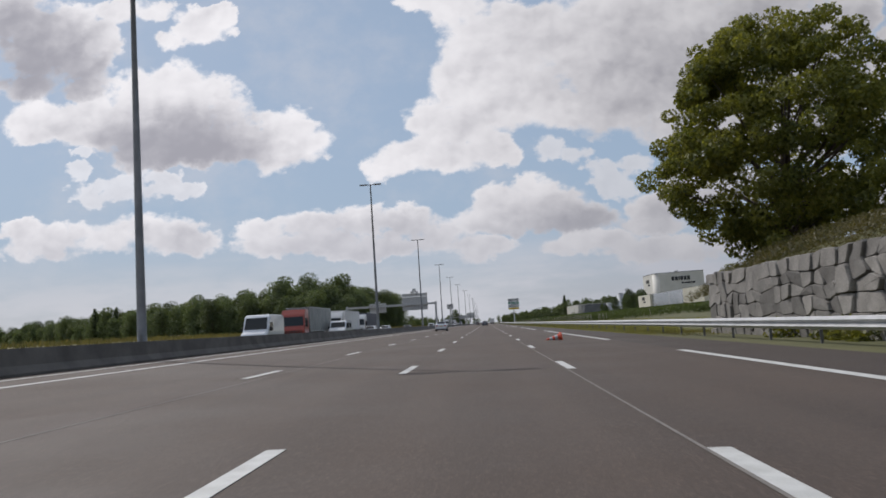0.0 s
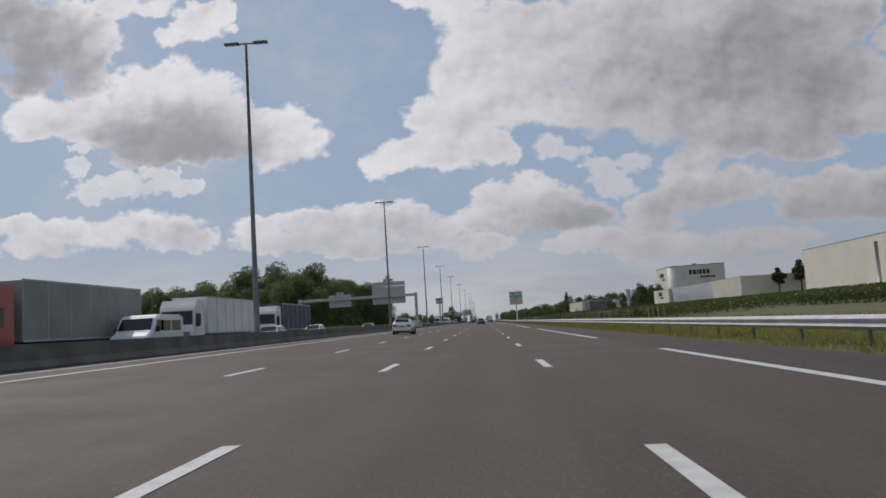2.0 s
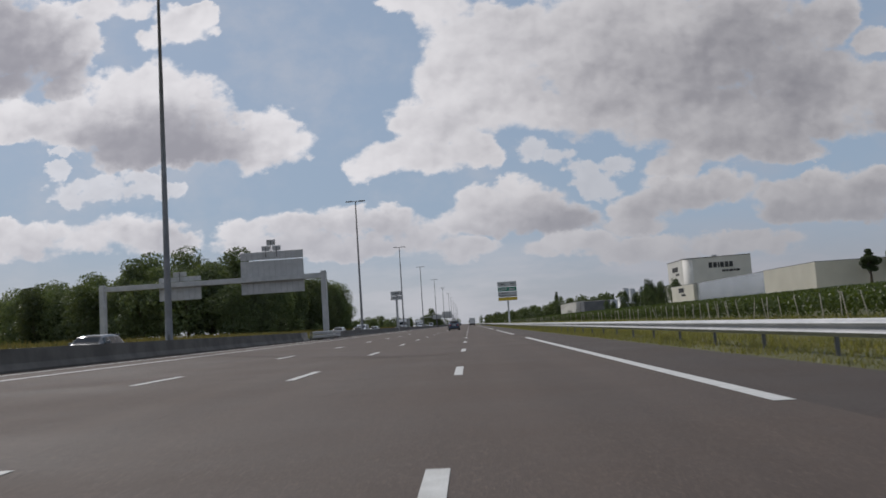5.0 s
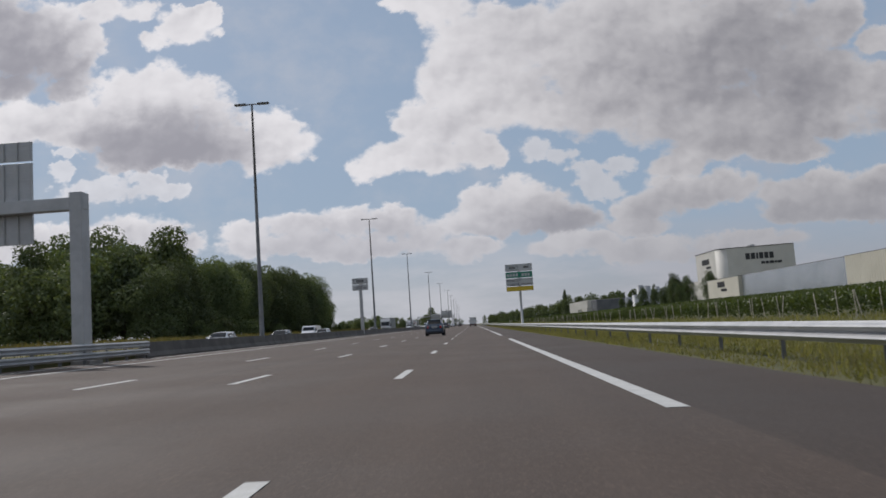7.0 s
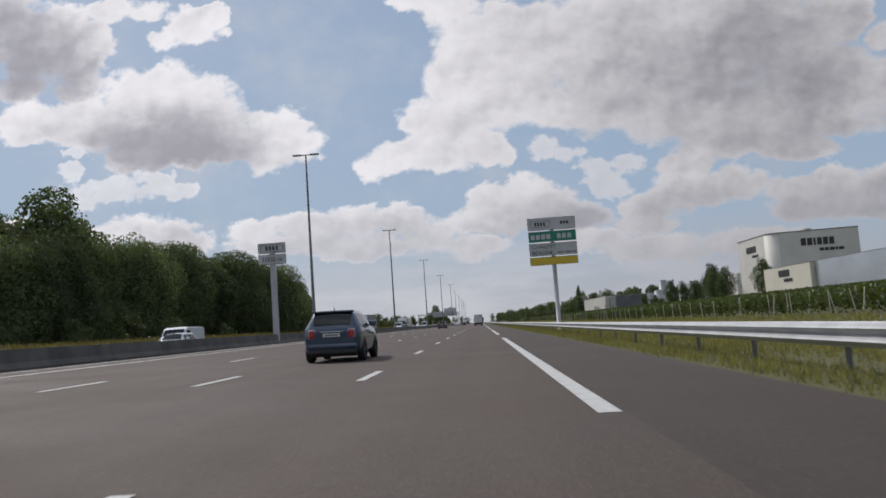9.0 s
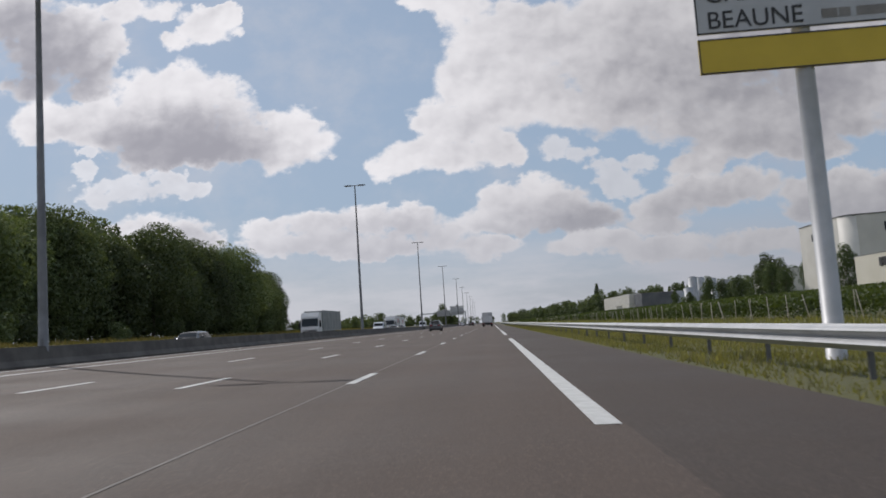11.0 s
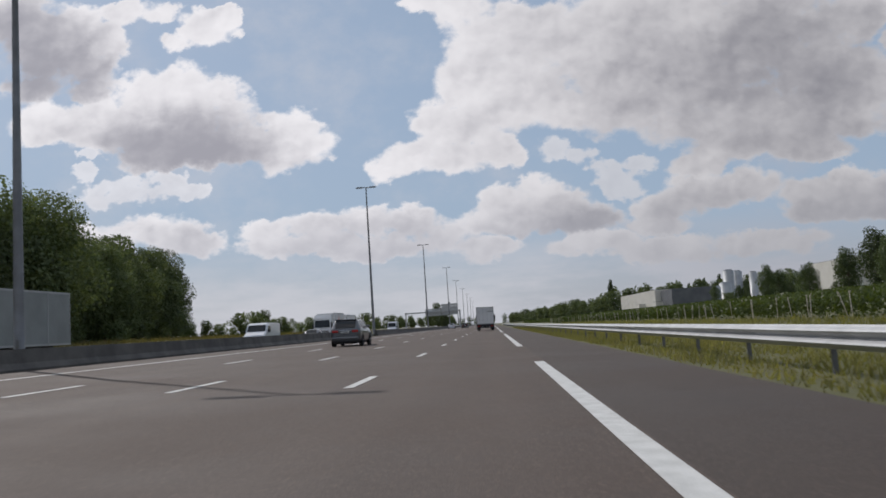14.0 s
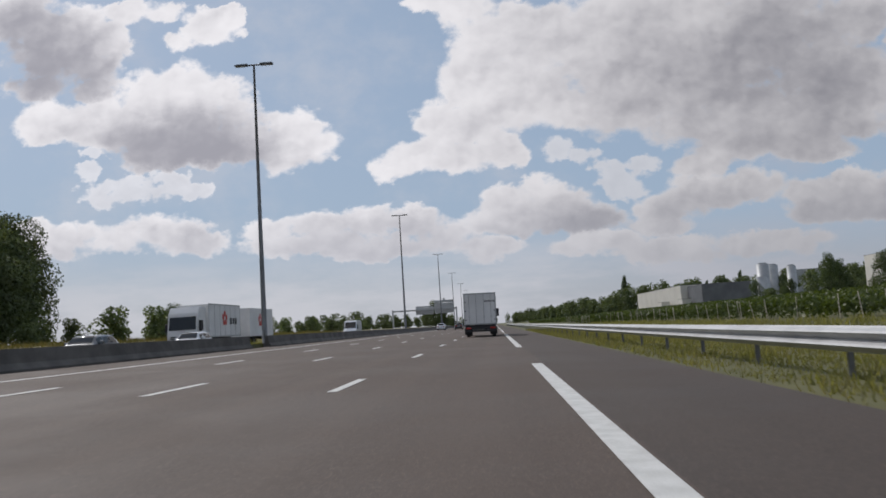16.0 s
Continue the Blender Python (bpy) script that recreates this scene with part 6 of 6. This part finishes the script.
def build_lorry(name, label, paint, tarp, at, length=12.5, h=3.95, logo=False, group="lorries on the opposite carriageway"):
    t = thing(name, label, "lorry", group, at=at)
    build_cab(t, paint, length + 2.6, h - 0.25)
    bm = bmesh.new()
    box(bm, -1.26, 1.26, 0.0, length, 1.15, h, 0.03)
    body = part("trailer_body", bm, tarp, t)
    bm = bmesh.new()
    for s in (-1, 1):
        for z in (1.12, h - 0.05):
            box(bm, s * 1.265 - 0.02, s * 1.265 + 0.02, 0.02, length - 0.02, z, z + 0.10)
        for i in range(7):
            y = 0.03 + (length - 0.12) * i / 6
            box(bm, s * 1.262 - 0.015, s * 1.262 + 0.015, y, y + 0.06, 1.22, h - 0.05)
    part("body_frame", bm, M["zinc"], body)
    bm = bmesh.new()
    box(bm, -0.45, 0.45, 0.3, length + 1.8, 0.80, 1.12, 0.02)
    part("chassis", bm, M["dark"], t)
    bm = bmesh.new()
    box(bm, -1.15, 1.15, 0.05, 0.15, 0.45, 0.60, 0.02)
    part("underrun_bar", bm, M["dark"], t)
    for y in (1.4, 2.7, length - 0.9, length + 1.7):
        for s in (-1, 1):
            lorry_wheel(t, s * 1.05, y)
    if logo:
        for s in (-1, 1):
            for y, z, a in ((length * 0.52, 2.7, 1.2), (length * 0.30, 2.5, 0.5), (length * 0.22, 2.5, 0.4), (length * 0.14, 2.5, 0.45)):
                bm = bmesh.new()
                if a > 1:
                    for q in range(5):
                        m = Matrix.Rotation(q * 1.256, 4, "X")
                        c = m @ Vector((0, 0, 0.42))
                        box(bm, s * 1.285 - 0.008, s * 1.285 + 0.008, y + c.y - 0.22, y + c.y + 0.22, z + c.z - 0.22, z + c.z + 0.22, 0.004)
                    part("logo", bm, M["logo_red"], body, "plain red rosette shape")
                else:
                    box(bm, s * 1.285 - 0.008, s * 1.285 + 0.008, y, y + a, z - 0.3, z + 0.25, 0.004)
                    part("logo", bm, M["dark"], body, "plain dark word shape")
    return t


build_lorry("articulated_lorry", "lorry with faded red cab and grey tarpaulin trailer", M["truck_red"], M["tarp_grey"], on_road(-18.3, 95.5, 180), 11.5, 3.75)
build_lorry("articulated_lorry", "white lorry with pale curtain trailer behind the median", M["truck_white"], M["truck_white"], on_road(-18.6, 119.0, 180), 12.0, 3.75)
build_lorry("articulated_lorry", "white lorry with dark blue tarpaulin trailer", M["truck_white"], M["tarp_blue"], on_road(-19.0, 142.0, 180), 12.5, 3.75)
build_lorry("articulated_lorry", "white lorry with light grey curtain trailer passing the wood", M["truck_white"], M["tarp_grey"], on_road(-18.3, 408.5, 180), 13.0, 3.9)
build_lorry("drawbar_lorry", "white box lorry with red rosette shapes on its sides", M["truck_white"], M["truck_white"], on_road(-18.8, 492.0, 180), 8.2, 3.9, True)


def build_drawbar():
    t = thing("drawbar_trailer", "white box trailer with red rosette shape behind the lorry", "trailer", at=on_road(-18.8, 503.0, 180))
    bm = bmesh.new()
    box(bm, -1.25, 1.25, 0, 8.0, 1.0, 3.8, 0.03)
    body = part("trailer_body", bm, M["truck_white"], t)
    for s in (-1, 1):
        bm = bmesh.new()
        for q in range(5):
            c = Matrix.Rotation(q * 1.256, 4, "X") @ Vector((0, 0, 0.42))
            box(bm, s * 1.262 - 0.008, s * 1.262 + 0.008, 4.6 + c.y - 0.22, 4.6 + c.y + 0.22, 2.6 + c.z - 0.22, 2.6 + c.z + 0.22, 0.004)
        part("logo", bm, M["logo_red"], body, "plain red rosette shape")
        for y in (1.2, 2.4, 6.6):
            lorry_wheel(t, s * 1.05, y)
    bm = bmesh.new()
    box(bm, -0.4, 0.4, 0.3, 9.4, 0.72, 1.0, 0.02)
    part("chassis", bm, M["dark"], t)


build_drawbar()


def build_van(label, at, h=2.5, length=5.6, windows=False, name="delivery_van"):
    t = thing(name, label, "van", "vans on the opposite carriageway", at=at)
    W = 0.98
    L = length
    bm = bmesh.new()
    prof = ((0.0, 0.45), (0.02, h - 0.15), (0.25, h), (L - 1.75, h), (L - 1.45, h - 0.12), (L - 0.85, 1.35), (L - 0.12, 1.08), (L, 0.75), (L - 0.02, 0.38), (L - 0.3, 0.32))
    a = [bm.verts.new((-W, y, z)) for y, z in prof]
    b = [bm.verts.new((W, y, z)) for y, z in prof]
    bm.faces.new(a), bm.faces.new(list(reversed(b)))
    for i in range(len(prof)):
        j = (i + 1) % len(prof)
        bm.faces.new((a[i], b[i], b[j], a[j]))
    bmesh.ops.recalc_face_normals(bm, faces=bm.faces)
    bmesh.ops.bevel(bm, geom=bm.edges[:], offset=0.09, segments=3, affect="EDGES")
    body = part("body", bm, M["car_white"], t)
    bm = bmesh.new()
    k = (h - 0.12 - 1.35) / 0.6
    pts = [(y, 1.35 + (L - 0.85 - y) * k) for y in (L - 0.90, L - 1.38)]
    n = Vector((0, k, 1)).normalized() * 0.035
    vs = [bm.verts.new((x, y + n.y, z + n.z)) for (y, z), x in ((pts[0], -0.86), (pts[0], 0.86), (pts[1], 0.80), (pts[1], -0.80))]
    bm.faces.new(vs)
    e = bmesh.ops.extrude_face_region(bm, geom=bm.faces[:])
    bmesh.ops.translate(bm, vec=-n * 0.5, verts=[v for v in e["geom"] if isinstance(v, bmesh.types.BMVert)])
    bmesh.ops.recalc_face_normals(bm, faces=bm.faces)
    part("windscreen", bm, M["glass"], body)
    for s in (-1, 1):
        for y0, y1 in ((L - 2.2, L - 1.35),) + (((0.5, 1.7), (1.85, 3.1)) if windows else ()):
            bm = bmesh.new()
            box(bm, s * W - 0.012, s * W + 0.012, y0, y1, 1.35, min(1.95, h - 0.3), 0.006)
            part("side_window", bm, M["glass"], body)
        bm = bmesh.new()
        box(bm, min(s * W, s * (W + 0.2)), max(s * W, s * (W + 0.2)), L - 1.35, L - 1.2, 1.3, 1.6, 0.03)
        part("mirror", bm, M["dark"], t)
        bm = bmesh.new()
        box(bm, min(s * 0.55, s * 0.9), max(s * 0.55, s * 0.9), L - 0.20, L - 0.0, 0.82, 1.02, 0.04)
        part("headlamp", bm, M["chrome"], t)
        for y in (1.0, L - 1.0):
            wheel_parts(t, s * (W - 0.12), y, 0.34, 0.22)
    bm = bmesh.new()
    box(bm, -0.6, 0.6, L - 0.02, L + 0.03, 0.5, 0.68, 0.02)
    part("grille", bm, M["dark"], t)
    bm = bmesh.new()
    box(bm, -W * 0.98, W * 0.98, L - 0.12, L + 0.05, 0.30, 0.48, 0.03)
    part("bumper", bm, M["dark"], t)
    return t


build_van("white high-roofed delivery van behind the median barrier", on_road(-15.4, 63.0, 180), 2.55)
build_van("white minibus van with dark side windows", on_road(-15.4, 95.0, 180), 2.2, 5.0, True, "minibus")
build_van("white delivery van coming along the opposite carriageway", on_road(-15.4, 442.0, 180), 2.2)
build_van("white motorhome-like van near the wood", on_road(-19.2, 303.0, 180), 2.1)
build_van("white delivery van in the distance", on_road(-16.0, 545.0, 180), 2.6)


def build_box_truck():
    """The box truck ahead, seen from behind."""
    t = thing("box_truck", "white box truck with two rear doors driving ahead", "truck", at=on_road(5.1, 481.0))
    L, h = 7.4, 3.42
    bm = bmesh.new()
    box(bm, -1.25, 1.25, 0.06, L, 0.95, h, 0.03)
    body = part("box_body", bm, M["truck_white"], t)
    for s in (-1, 1):
        bm = bmesh.new()
        box(bm, min(s * 0.015, s * 1.17), max(s * 0.015, s * 1.17), 0.0, 0.06, 1.05, h - 0.10, 0.012)
        door = part("rear_door", bm, M["truck_white"], body)
        for x in (0.30, 0.85):
            bm = bmesh.new()
            tube(bm, [(s * x, -0.03, 1.08), (s * x, -0.03, h - 0.12)], [0.018, 0.018], 6)
            box(bm, s * x - 0.05, s * x + 0.05, -0.05, 0.0, 1.55, 1.62, 0.006)
            part("lock_rod", bm, M["zinc"], door)
        for z in (1.3, 2.0, 2.7):
            bm = bmesh.new()
            box(bm, min(s * 1.08, s * 1.24), max(s * 1.08, s * 1.24), -0.02, 0.03, z, z + 0.07, 0.006)
            part("hinge", bm, M["zinc_dark"], door)
        bm = bmesh.new()
        box(bm, min(s * 0.75, s * 1.15), max(s * 0.75, s * 1.15), 0.0, 0.08, 0.62, 0.76, 0.02)
        part("tail_lamp", bm, M["lamp_red"], t)
        bm = bmesh.new()
        box(bm, s * 1.0 - 0.28, s * 1.0 + 0.28, 0.9, 0.93, 0.18, 0.75, 0.005)
        part("mud_flap", bm, M["rubber"], t)
        for y in (1.55, L + 0.6):
            lorry_wheel(t, s * 1.03, y)
    bm = bmesh.new()
    for a in ((-1.27, -1.17, 0.95, h + 0.01), (1.17, 1.27, 0.95, h + 0.01)):
        box(bm, a[0], a[1], -0.02, 0.06, a[2], a[3], 0.01)
    box(bm, -1.17, 1.17, -0.02, 0.06, h - 0.09, h + 0.01, 0.01)
    box(bm, -1.17, 1.17, -0.02, 0.06, 0.95, 1.04, 0.01)
    part("rear_frame", bm, M["zinc"], body)
    bm = bmesh.new()
    box(bm, -1.18, 1.18, 0.02, 0.14, 0.40, 0.56, 0.02)
    part("underrun_bar", bm, M["dark"], t)
    bm = bmesh.new()
    box(bm, -1.2, 1.2, 0.1, 0.5, 0.58, 0.93, 0.02)
    part("tail_lift", bm, M["dark"], t)
    bm = bmesh.new()
    box(bm, -0.42, 0.42, 0.3, L + 1.0, 0.60, 0.95, 0.02)
    part("chassis", bm, M["dark"], t)
    bm = bmesh.new()
    for i, w in enumerate((0.12, 0.10, 0.14, 0.10, 0.12)):
        box(bm, 0.38 + i * 0.15, 0.38 + i * 0.15 + w, -0.006, 0.0, 2.72, 2.82)
    part("lettering", bm, M["letters"], body, "small unreadable dark wording")
    build_cab(t, M["truck_white"], L + 1.9, 2.7)


build_box_truck()
